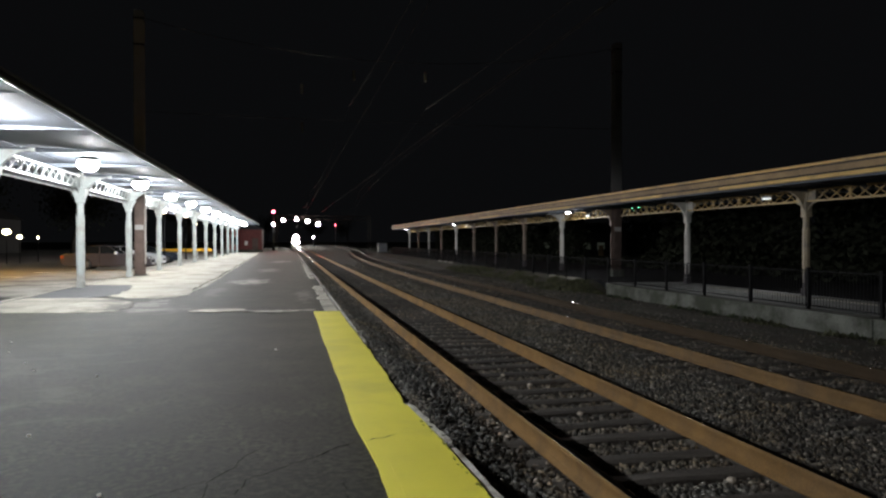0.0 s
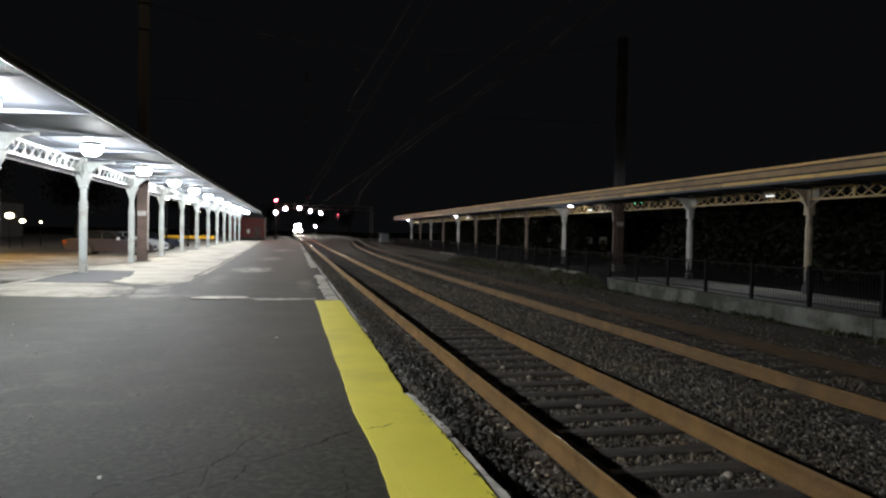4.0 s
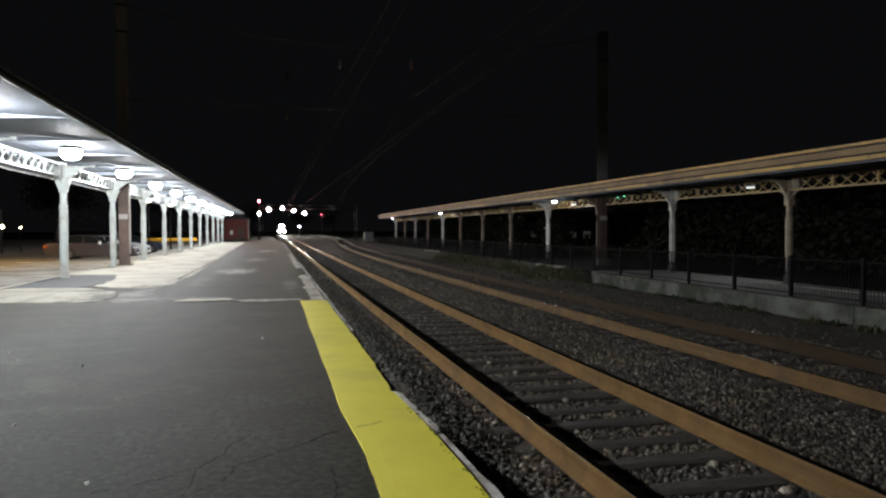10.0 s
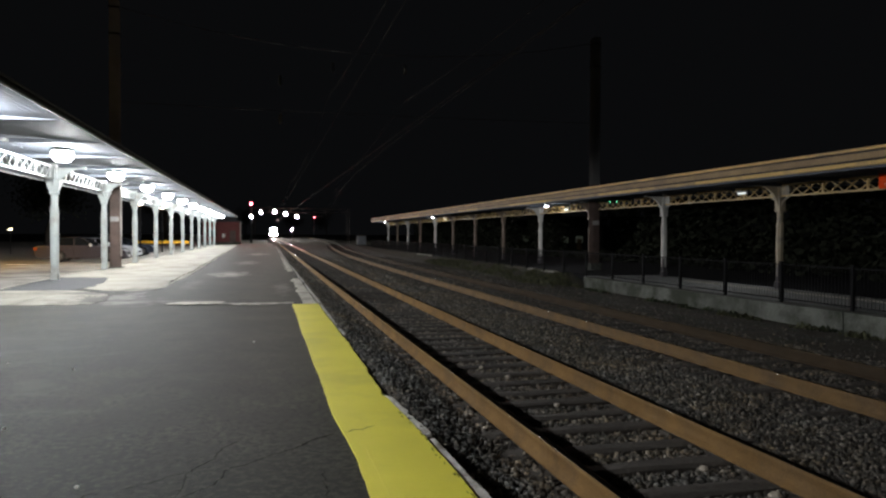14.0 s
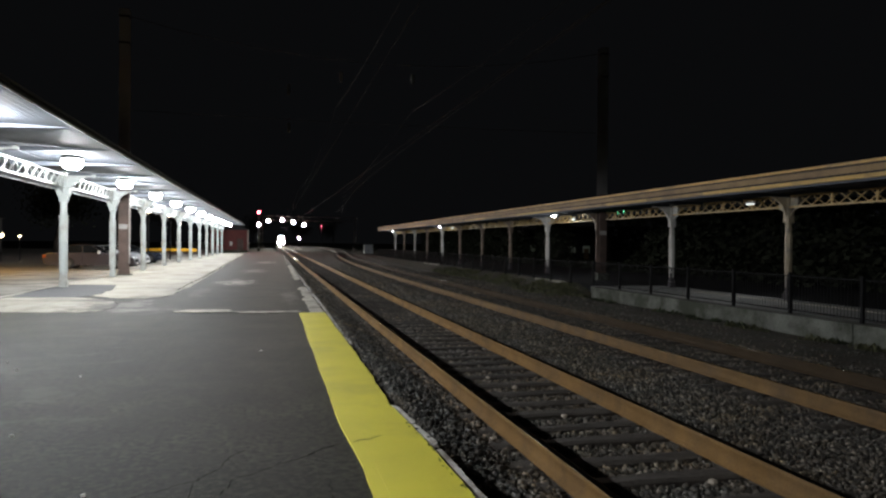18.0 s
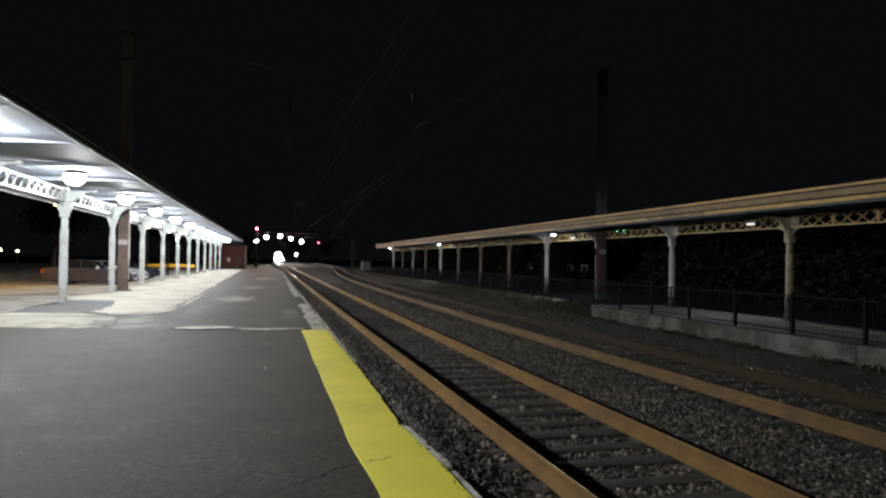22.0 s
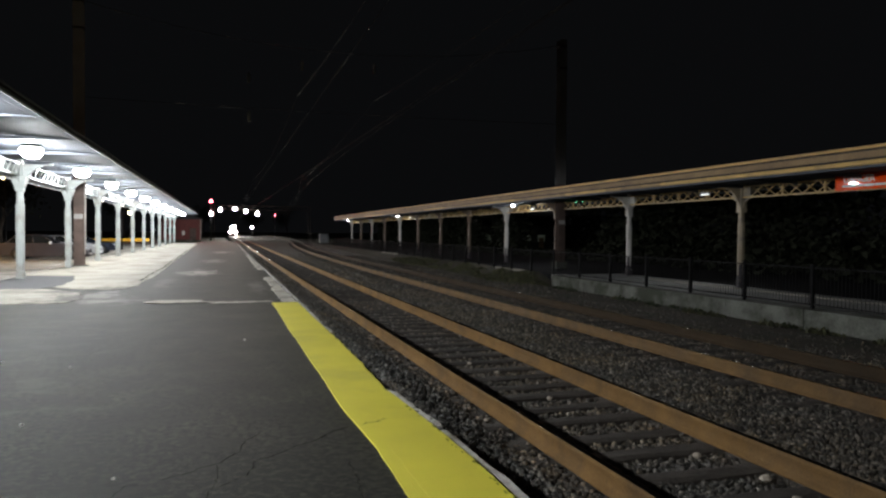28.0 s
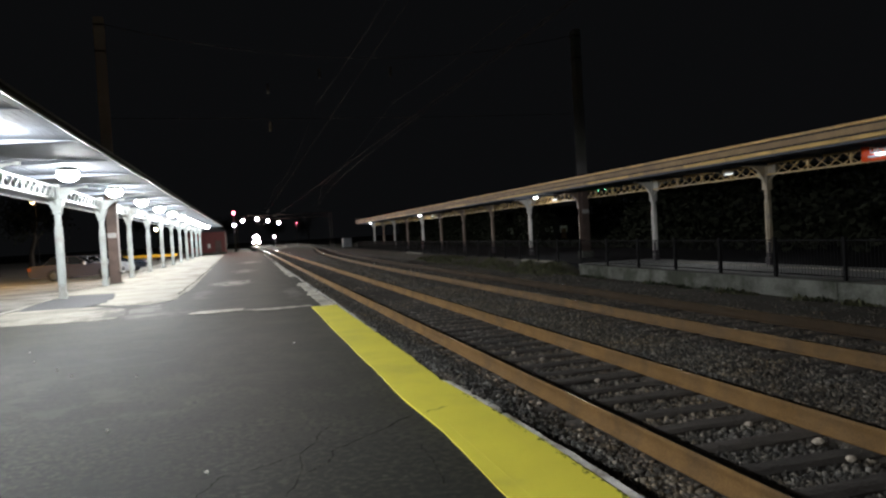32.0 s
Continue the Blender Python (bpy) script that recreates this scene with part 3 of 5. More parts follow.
def ballast():
    """Loose crushed stones over the bed, as one heap."""
    rng = np.random.default_rng(7)
    n = 215000
    y = 2.6 + 22 * rng.random(n) ** 1.7
    y[::9] = -6 + 8.6 * rng.random(len(y[::9]))
    y[4::9] = 24 + 36 * rng.random(len(y[4::9])) ** 1.3
    x = 1.22 + rng.random(n) * 8.2
    bend = np.maximum(0, y - 28) ** 2 / 2000
    x = np.where(x > 4.8, x + bend, x)
    for centre in (2.975, 6.76):
        bend = np.maximum(0, y - 28) ** 2 / 2000 if centre > 5 else 0 * y
        d = np.abs(np.abs(x - centre - bend) - 0.7525)
        keep = d > 0.085
        x, y, bend = x[keep], y[keep], bend[keep]
        # fewer stones lie on the ties
        ph = np.abs(((y + 2) / 0.56 + 0.5) % 1 - 0.5) * 0.56
        on = (np.abs(x - centre - bend) < 1.28) & (ph < 0.105)
        keep = ~on | (rng.random(len(x)) < (0.84 if centre < 5 else 0.7))
        x, y = x[keep], y[keep]
    # a few stray stones on the dirt verge past the second track
    m = 5000
    vy = 5 + 40 * rng.random(m) ** 1.4
    vx = 9.2 + 4.2 * rng.random(m) ** 2.6 + np.maximum(0, vy - 28) ** 2 / 2000
    x, y = np.append(x, vx), np.append(y, vy)
    n = len(x)
    size = 0.009 + 0.0125 * rng.random(n) ** 1.8
    size *= np.where(y > 24, 1.5, 1.0)
    z = np.array([bed_height(a, b) if k < n - m else verge_height(a, b) for k, (a, b) in enumerate(zip(x, y))]) + size * 0.35 + 0.012 * rng.random(n)
    cube = np.array([[a, b, c] for c in (-1, 1) for b in (-1, 1) for a in (-1, 1)], float)
    v = cube[None] * (0.35 + 0.8 * rng.random((n, 8, 3)))
    v *= (size[:, None] * (0.7 + 0.7 * rng.random((n, 3))))[:, None, :]
    a, b = rng.random(n) * 6.283, (rng.random(n) - 0.5) * 2.2
    ca, sa, cb, sb = np.cos(a)[:, None], np.sin(a)[:, None], np.cos(b)[:, None], np.sin(b)[:, None]
    vy, vz = v[..., 1] * cb - v[..., 2] * sb, v[..., 1] * sb + v[..., 2] * cb
    vx, vy = v[..., 0] * ca - vy * sa, v[..., 0] * sa + vy * ca
    out = np.stack([vx + x[:, None], vy + y[:, None], vz + z[:, None]], -1).reshape(-1, 3)
    quad = np.array([(0, 2, 3, 1), (4, 5, 7, 6), (0, 1, 5, 4), (1, 3, 7, 5), (3, 2, 6, 7), (2, 0, 4, 6)])
    faces = (quad[None] + 8 * np.arange(n)[:, None, None]).reshape(-1)
    me = bpy.data.meshes.new("ballast")
    me.vertices.add(len(out))
    me.vertices.foreach_set("co", out.reshape(-1))
    me.loops.add(len(faces))
    me.loops.foreach_set("vertex_index", faces.astype(np.int32))
    me.polygons.add(6 * n)
    me.polygons.foreach_set("loop_start", np.arange(0, len(faces), 4, dtype=np.int32))
    me.materials.append(STONE)
    me.update(calc_edges=True)
    ob = new("ballast", me)
    tagged(ob, "grey crushed-stone ballast between and beside the rails", "ballast", kind="stuff")


ballast()


# ---- near platform ----
def ribbon(points, width, z, seed=1, step=0.12, jitter=0.025):
    """A wavering thin strip on the ground along the points."""
    r = random.Random(seed)
    fine = []
    for (x0, y0), (x1, y1) in zip(points, points[1:]):
        n = max(2, int(math.hypot(x1 - x0, y1 - y0) / step))
        for k in range(n):
            t = k / n
            fine.append((x0 + (x1 - x0) * t + r.uniform(-jitter, jitter), y0 + (y1 - y0) * t + r.uniform(-jitter, jitter)))
    fine.append(points[-1])
    v, f = [], []
    for i, (x, y) in enumerate(fine):
        a, b = fine[max(0, i - 1)], fine[min(len(fine) - 1, i + 1)]
        dx, dy = b[0] - a[0], b[1] - a[1]
        l = math.hypot(dx, dy) or 1
        w = width * r.uniform(0.3, 1.1) * (0.3 if i in (0, len(fine) - 1) else 1)
        v += [(x - dy / l * w, y + dx / l * w, z), (x + dy / l * w, y - dx / l * w, z)]
    f = [(2 * i, 2 * i + 1, 2 * i + 3, 2 * i + 2) for i in range(len(fine) - 1)]
    return Shape().add(v, f)


def ragged(ring, sides, depth, seed):
    """The ring with the named sides broken into uneven short steps."""
    out = []
    for i, (a, b) in enumerate(zip(ring, ring[1:] + ring[:1])):
        n = max(1, int(math.hypot(b[0] - a[0], b[1] - a[1]) / 0.09)) if i in sides else 1
        dx, dy = b[0] - a[0], b[1] - a[1]
        l = math.hypot(dx, dy) or 1
        for k in range(n):
            p = (a[0] + dx * k / n, a[1] + dy * k / n)
            w = depth * (noise.noise((p[0] * 2.2 + seed, p[1] * 2.2, seed)) + 0.6 * noise.noise((p[0] * 8, p[1] * 8 + seed, seed)))
            out.append((p[0] - dy / l * w, p[1] + dx / l * w) if n > 1 else p)
    return out


def blob(cx, cy, rx, ry, z0, z1, seed, n=40, rough=0.25):
    """A flat irregular patch."""
    ring = []
    for i in range(n):
        a = 2 * math.pi * i / n
        k = 1 + rough * noise.noise((math.cos(a) * 1.6 + seed * 7.3, math.sin(a) * 1.6, seed)) + 0.35 * rough * noise.noise((math.cos(a) * 6 + seed, math.sin(a) * 6, seed * 2.0))
        ring.append((cx + rx * k * math.cos(a), cy + ry * k * math.sin(a)))
    return Shape().prism(ring, z0, z1)


EDGE_Y = (-20.0, 4.8, 5.6, 6.2, 6.6, 6.95, 7.1, 9.0, 11.0, 14.4, 16.6, 120.0)
EDGE_X = (1.285, 1.283, 1.257, 1.226, 1.203, 1.185, 1.172, 1.200, 1.205, 1.188, 1.196, 1.21)


def edge_x(y):
    """The worn outer edge of the platform paint: broken back between 5 and 17 m."""
    x = float(np.interp(y, EDGE_Y, EDGE_X)) + 0.006 * noise.noise((0, y * 0.8, 0.5)) + 0.005 * noise.noise((0, y * 9, 1.5))
    if 7.0 < y < 11.4:
        x += 0.022 * noise.noise((3.0, y * 2.6, 0.0)) + 0.012 * noise.noise((3.0, y * 11, 4.0))
    return x


def platform():
    p = thing("platform_near", "dark asphalt platform with patched and cracked surface", "platform", kind="structure")
    ys = [-20 + 0.5 * i for i in range(40)] + [0.1 * i for i in range(180)] + [18 + 1.0 * i for i in range(0, 96)]
    cols = 14
    v, f = [], []
    for y in ys:
        ex = edge_x(y) - 0.03
        for i in range(cols):
            x = -8.12 + (ex + 8.12) * i / (cols - 1)
            v.append((x, y, 0.012 * noise.noise((x * 0.35, y * 0.35, 0)) * (0 if x < -2.4 or i == cols - 1 else 1)))
        v.append((ex, y, -0.6))
    n = cols + 1
    f = [(j * n + i, j * n + i + 1, (j + 1) * n + i + 1, (j + 1) * n + i) for j in range(len(ys) - 1) for i in range(n - 1)]
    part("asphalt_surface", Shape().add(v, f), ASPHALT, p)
    # yellow warning strip, slightly proud, with the ragged outer edge
    ys = [-8 + 0.07 * i for i in range(353)]
    v = []
    for y in ys:
        l = 0.605 + 0.045 * min(1, max(0, (6.4 - y) / 1.2)) + 0.03 * noise.noise((5, y * 0.45, 0)) + 0.006 * noise.noise((5, y * 4, 2))
        r = edge_x(y) - 0.004
        v += [(l, y, 0.0), (l, y, 0.016), (r - 0.012, y, 0.016), (r, y, 0.004), (r, y, -0.05)]
    f = [(5 * j + i, 5 * j + i + 1, 5 * j + i + 6, 5 * j + i + 5) for j in range(len(ys) - 1) for i in range(4)]
    f += [(0, 1, 2, 3, 4), tuple(5 * (len(ys) - 1) + i for i in (4, 3, 2, 1, 0))]
    strip = part("warning_strip", Shape().add(v, f), YELLOW, p, "yellow painted warning strip with a ragged outer edge")
    part("seam", Shape().loft([[(0.755 + 0.03 * k / 6 - a, 5.4 - 0.75 * k, 0.016 + h) for a, h in ((-0.004, 0), (0, 0.0013), (0.004, 0))] for k in range(7)]), YELLOW, strip, "raised seam in the yellow paint")
    part("crack", ribbon([(0.64, 5.79), (0.74, 5.85), (0.80, 5.83), (0.9, 5.95)], 0.008, 0.0205, 6), CRACK, strip)
    cracks = (([(0.57, 5.79), (0.37, 5.63), (0.25, 5.45)], 0.019), ([(0.25, 5.45), (0.06, 5.32), (-0.09, 5.15), (-0.20, 5.07)], 0.009), ([(-0.20, 5.07), (-0.28, 4.78), (-0.38, 4.68), (-0.46, 4.58)], 0.007),
              ([(-0.16, 5.76), (-0.25, 5.60), (-0.30, 5.45), (-0.32, 5.29)], 0.009), ([(-0.32, 5.29), (-0.45, 5.08), (-0.58, 4.99), (-0.67, 4.90), (-0.81, 4.82)], 0.009), ([(-0.92, 4.75), (-0.99, 4.78), (-1.03, 4.67), (-1.2, 4.3)], 0.010),
              ([(-0.45, 5.08), (-0.47, 4.90), (-0.47, 4.62), (-0.6, 4.2)], 0.006), ([(0.41, 4.91), (0.40, 4.60), (0.40, 4.41), (0.35, 4.0)], 0.006), ([(-1.2, 18.5), (-0.4, 21), (0.3, 24)], 0.006))
    for i, (pts, w) in enumerate(cracks):
        part("crack", ribbon(pts, w * 0.66, 0.0165, 20 + i, 0.035, 0.012), CRACK, p)
    part("crack", ribbon([(-2.98, 24.6), (-3.0, 28), (-2.96, 33), (-3.05, 38.4), (-3.1, 46), (-3.3, 60), (-3.5, 85)], 0.05, 0.014, 61, 0.3, 0.05), CRACK, p, "dark open joint along the walkway")
    # pale cement line across the asphalt and worn patches
    part("cement_line", ribbon([(-2.1, 17.15), (-1.6, 17.45), (-1.25, 17.4), (-1.0, 17.2)], 0.44, 0.0175, 9), CEMENT, p, "pale cement seam across the asphalt")
    part("cement_line", ribbon([(-1.05, 17.22), (-0.43, 16.9), (0.1, 16.92), (0.66, 16.95)], 0.30, 0.0172, 10), CEMENT, p)
    # broken pale slabs along the edge past the yellow strip
    r = random.Random(4)
    y = 16.78
    while y < 70:
        d = r.uniform(1.6, 3.4) if y < 24 else r.uniform(0.9, 2.6)
        n = int(d / 0.14)
        left = []
        for k in range(n + 1):
            yy = y + 0.03 + (d - 0.06) * k / n
            a = 0.86 + 0.004 * (yy - 16.8) + 0.14 * noise.noise((2.0, yy * 0.9, 0.0)) + 0.07 * noise.noise((4.0, yy * 3.6, 0.0))
            left.append((min(a + 0.25 * max(0, noise.noise((9.0, yy * 0.35, 0)) - 0.1), 1.1), yy))
        ring = [(edge_x(y + d) - 0.05, y + d - 0.03)] + left[::-1] + [(edge_x(y) - 0.05, y + 0.03)]
        if y > 24 and r.random() < 0.3:
            y += d
            continue
        part("edge_slab", Shape().prism(ring, -0.01, 0.016 + r.uniform(0, 0.006)), CEMENT, p, "broken pale cement edge slab")
        y += d
    # timber and stone kerb pieces along the edge
    spans = [(-8, -5.2), (-5.15, -2.1), (-2.05, 1.2), (1.24, 3.1), (3.13, 5.53), (5.62, 6.32), (6.34, 7.08), (11.5, 13.1), (13.15, 15.2)] + [(15.25 + 3.1 * i, 18.3 + 3.1 * i) for i in range(26)]
    for i, (a, b) in enumerate(spans):
        rings = []
        for k in range(9):
            yy = a + (b - a) * k / 8
            w = float(np.interp(yy, (4.4, 5.5, 5.6, 6.3, 7.0, 11.4, 17.0), (0.084, 0.064, 0.076, 0.066, 0.05, 0.05, 0.06)))
            w *= 1 + 0.25 * noise.noise((i * 1.7, yy * 2.3, 7)) - (0.35 if k in (0, 8) and i in (5, 6) else 0)
            x = edge_x(yy) + (0.022 if yy > 11 else 0.006) + 0.008 * noise.noise((i, yy * 2, 0))
            zt = (0.012 if 5.6 < yy < 7.1 else 0.002) - 0.02 * abs(noise.noise((i * 3.1, yy * 1.7, 2)))
            rings.append([(x, yy, -0.2), (x + w, yy, -0.2), (x + w, yy, zt - 0.02), (x + w - 0.015, yy, zt), (x, yy, zt)])
        part("kerb", Shape().loft(rings), TIMBER, p, "weathered grey kerb timber at the platform edge")
    r = random.Random(14)
    for k in range(38):
        y = r.uniform(3.0, 6.4)
        part("moss", blob(edge_x(y) - r.uniform(0.012, 0.06), y, r.uniform(0.003, 0.010), r.uniform(0.010, 0.035), 0.012, 0.0185, k, 10, 0.8), MOSS, strip, "olive green moss on the worn edge of the paint")
    # concrete walkway below the canopy, slab by slab
    r = random.Random(11)
    ys = [22.57 + 3.82 * k for k in range(21)]
    for j, y in enumerate(ys):
        xr = -2.78 - max(0, y - 28) * 0.0138
        cuts = [-7.14, -5.9, xr]
        for a, b in zip(cuts, cuts[1:]):
            wob = 0.22 * noise.noise((a, y * 0.5, 1)) if b == xr else 0
            ring = [(a + 0.012, y + 0.012), (b - 0.012 + wob, y + 0.012), (b - 0.012 + wob * 0.4, y + 3.80), (a + 0.012, y + 3.80)]
            if j == 0 and b == xr:
                ring = [(a + 0.012, y + 0.012), (-5.0, y), (-4.2, 21.75), (-3.4, 21.3), (-3.06, 21.5), (xr - 0.05, 23.2), (xr - 0.1, 24.6), (xr, y + 3.80), (a + 0.012, y + 3.80)]
                ring = ragged(ring, (1, 2, 3, 4, 5), 0.12, 3)
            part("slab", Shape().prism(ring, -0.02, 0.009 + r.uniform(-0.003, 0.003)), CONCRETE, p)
        part("kerb_stone", Shape().prism([(-7.3, y + 0.006), (-7.16, y + 0.006), (-7.16, y + 3.81), (-7.3, y + 3.81)], -0.02, 0.022), KERB_STONE, p, "narrow pale kerb stone")
        part("side_slab", Shape().prism([(-8.1 + 0.012, y + 0.012), (-7.32, y + 0.012), (-7.32, y + 3.80), (-8.1 + 0.012, y + 3.80)], -0.02, 0.006 + r.uniform(-0.004, 0.003)), DIRTY_CONCRETE, p, "dirty grey concrete slab")
    part("slab", Shape().prism([(-7.3, 18.3), (-6.6, 18.2), (-6.1, 17.85), (-5.42, 17.75), (-5.25, 21.96), (-7.05, 22.1)], -0.02, 0.011), CONCRETE, p)
    part("slab", Shape().prism(ragged([(-5.4, 17.75), (-4.6, 17.6), (-4.15, 17.45), (-3.85, 17.7), (-3.6, 18.5), (-3.75, 19.6), (-4.05, 20.6), (-4.6, 21.4), (-5.23, 21.95)], (0, 1, 2, 3, 4, 5, 6), 0.16, 5), -0.02, 0.009), CONCRETE, p)
    part("kerb_stone", Shape().prism([(-7.46, 18.4), (-7.32, 18.4), (-7.16, 22.56), (-7.3, 22.56)], -0.02, 0.022), KERB_STONE, p)
    for k in range(6):
        y = 12.0 + 4.6 * k
        part("apron_slab", Shape().prism([(-11.6, y), (-8.13, y), (-8.13, y + 4.58), (-11.6, y + 4.58)], -0.3, 0.002 + r.uniform(-0.004, 0.004)), DIRTY_CONCRETE, p, "dirty concrete apron slab beside the lot")
    part("asphalt_patch", Shape().prism(ragged([(-7.02, 22.12), (-6.0, 22.0), (-5.25, 21.98), (-4.98, 22.58), (-4.97, 23.3), (-5.0, 24.9), (-5.15, 26.6), (-5.4, 27.9), (-6.4, 28.2), (-7.14, 28.25), (-7.14, 25.0)], (0, 1, 2, 3, 4, 5, 6, 7, 8), 0.14, 8), 0.0, 0.0165), PATCH_ASPHALT, p, "dark asphalt repair patch round a canopy post")
    return p


platform()

lot = thing("parking_lot", "worn asphalt parking lot under orange street light", "parking lot", kind="structure")
part("lot_surface", Shape().box(-90, -8.14, -30, 160, -1.0, -0.13), LOT_ASPHALT, lot)
for k in range(9):
    part("stall_line", Shape().box(-13.6, -8.6, 38.6 + 5.2 * k, 38.7 + 5.2 * k, -0.13, -0.125), WHITE_SIGN, lot, "faded white parking line")
part("lot_kerb", Shape().box(-8.28, -8.12, 39.7, 112, -0.4, 0.018), CONCRETE, lot, "low concrete kerb between lot and walkway")


# ---- far platform ----
def far_platform():
    p = thing("platform_far", "weathered concrete platform across the tracks", "platform", kind="structure")
    part("deck_paving", Shape().box(14.23, 17.95, -20, 31, -1.1, -0.296), PALE_PAVING, p, "weathered concrete paving beside the platform edge")
    part("deck_paving", Shape().box(14.45, 17.95, 31.01, 130, -1.1, -0.298), DARK_ASPHALT, p, "darker paving farther along the deck")
    for a, b in ((34.6, 36.3), (36.5, 38.3), (63.0, 69.0)):
        part("ledge", Shape().box(14.15, 14.5, a, b, -0.6, -0.262), CONCRETE, p, "pale broken ledge of concrete")
    part("deck_kerb", Shape().box(16.86, 17.0, 9, 27, -0.32, -0.262), CONCRETE, p, "pale low kerb in the paving")
    part("deck", Shape().box(17.96, 30, -20, 130, -1.1, -0.30), DARK_ASPHALT, p, "dark asphalt deck of the far platform")
    r = random.Random(5)
    y = -6.0
    while y < 30:
        d = 3.0
        c = [(13.75 + r.uniform(-0.02, 0.02), -0.95), (14.22, -0.95), (14.22, -0.27 + r.uniform(-0.01, 0.01)), (13.72 + r.uniform(-0.02, 0.02), -0.28)]
        part("wall_block", Shape().loft([[(x, y + 0.005, z) for x, z in c], [(x, y + d - 0.005, z) for x, z in c]]), OLD_CONCRETE, p, "stained concrete edge block")
        y += d
    return p


far_platform()


def fence():
    f = thing("fence", "low black steel fence along the edge of the far platform", "fence")
    post = Shape().box(-0.045, 0.045, -0.045, 0.045, 0, 1.12, 0.008).box(-0.055, 0.055, -0.055, 0.055, 1.12, 1.15).mesh("post", FENCE_STEEL)
    n = 36
    for k in range(n):
        part("post", post, FENCE_STEEL, f, at=(14.0, 4.8 + 2.55 * k, -0.28))
    for z in (-0.16, 0.78):
        part("rail", Shape().box(13.985, 14.015, 4.8, 4.8 + 2.55 * (n - 1), z - 0.015, z + 0.015), FENCE_STEEL, f)
    picket = Shape().box(-0.006, 0.006, -0.006, 0.006, 0, 1.02).mesh("picket", FENCE_STEEL)
    for k in range(280):
        part("picket", picket, FENCE_STEEL, f, at=(14.0, 7.0 + 0.116 * k, -0.2))
    rest = Shape()
    for k in range(520):
        y = 39.5 + 0.116 * k
        rest.box(13.994, 14.006, y - 0.006, y + 0.006, -0.2, 0.82)
    tagged(part("picket_rest", rest, FENCE_STEEL, f), kind="stuff")


fence()


# ---- canopies ----
def post_parts(canopy, x, y, base, beam, iron, tone):
    """A cast-iron post: plinth, panelled shaft, flared capital, brackets along and across the beam."""
    h = beam - base
    key = (round(h, 3), iron.name)
    if key not in POST_MESH:
        shaft = Shape()
        w = 0.108 if iron == WHITE_IRON else 0.104
        ring = [(-w, -w * 0.55), (-w * 0.55, -w), (w * 0.55, -w), (w, -w * 0.55), (w, w * 0.55), (w * 0.55, w), (-w * 0.55, w), (-w, w * 0.55)]
        top = [(a * 0.86, b * 0.86) for a, b in ring]
        shaft.prism(ring, 0.28, h - 0.48, top)
        for s in (-1, 1):
            shaft.box(-0.05, 0.05, s * w - 0.012, s * w + 0.012, 0.45, h - 0.9)
            shaft.box(s * w - 0.012, s * w + 0.012, -0.05, 0.05, 0.45, h - 0.9)
        plinth = Shape().box(-0.122, 0.122, -0.122, 0.122, 0, 0.22, 0.025).prism([(-0.118, -0.118), (0.118, -0.118), (0.118, 0.118), (-0.118, 0.118)], 0.22, 0.28, [(-0.102, -0.102), (0.102, -0.102), (0.102, 0.102), (-0.102, 0.102)])
        capital = Shape()
        caps = ((0.103, 0.135, h - 0.50, h - 0.44), (0.135, 0.115, h - 0.44, h - 0.41), (0.115, 0.18, h - 0.41, h - 0.22), (0.18, 0.225, h - 0.22, h - 0.04), (0.225, 0.25, h - 0.04, h))
        if iron != WHITE_IRON:
            caps = ((0.116, 0.135, h - 0.51, h - 0.48), (0.135, 0.12, h - 0.48, h - 0.45), (0.12, 0.125, h - 0.45, h))
        for a, b, za, zb in caps:
            capital.prism([(-a, -a), (a, -a), (a, a), (-a, a)], za, zb, [(-b, -b), (b, -b), (b, b), (-b, b)])
        bracket, spandrel, knee = Shape(), Shape(), Shape()
        rings, arc = [], []
        for k in range(11):
            t = k / 10 * math.pi / 2
            cx, cz = 0.09 + 0.82 * (1 - math.cos(t)), h - 0.46 + 0.87 * math.sin(t)
            arc.append((cx, cz))
            nx, nz = math.cos(t), -math.sin(t)
            rings.append([(cx + nx * e, s, cz + nz * e) for e, s in ((0.03, -0.05), (0.03, 0.05), (0.0, 0.05), (0.0, -0.05))])
        bracket.loft(rings)
        for (xa, za), (xb, zb) in zip(arc, arc[1:]):
            spandrel.loft([[(p, s, q) for p, q in ((xa, za), (xb, zb), (xb, h + 0.40), (xa, h + 0.40))] for s in (-0.015, 0.015)])
        bracket.box(0.86, 0.98, -0.06, 0.06, h + 0.36, h + 0.44, 0.01)
        krings = []
        for k in range(7):
            t = k / 6 * math.pi / 2
            cy, cz = 0.09 + 0.36 * (1 - math.cos(t)), h - 0.46 + 0.44 * math.sin(t)
            krings.append([(s, cy + math.cos(t) * e, cz - math.sin(t) * e) for e, s in ((0.02, -0.04), (0.02, 0.04), (-0.03, 0.04), (-0.03, -0.04))])
        knee.loft(krings)
        gusset = Shape().box(-0.03, 0.03, 0.0, 0.48, h + 0.02, h + 0.44)
        king = Shape().box(-0.09, 0.09, -0.10, 0.10, h - 0.02, h + 0.52, 0.02)
        POST_MESH[key] = [s.mesh(n, iron) for s, n in ((shaft, "shaft"), (plinth, "plinth"), (capital, "capital"), (bracket, "bracket"), (gusset, "gusset"), (king, "post_head"), (spandrel, "spandrel"), (knee, "knee"))]
    me = POST_MESH[key]
    post = part("post", me[0], iron, canopy, tone, at=(x, y, base))
    part("plinth", me[1], iron, post)
    part("capital", me[2], iron, post)
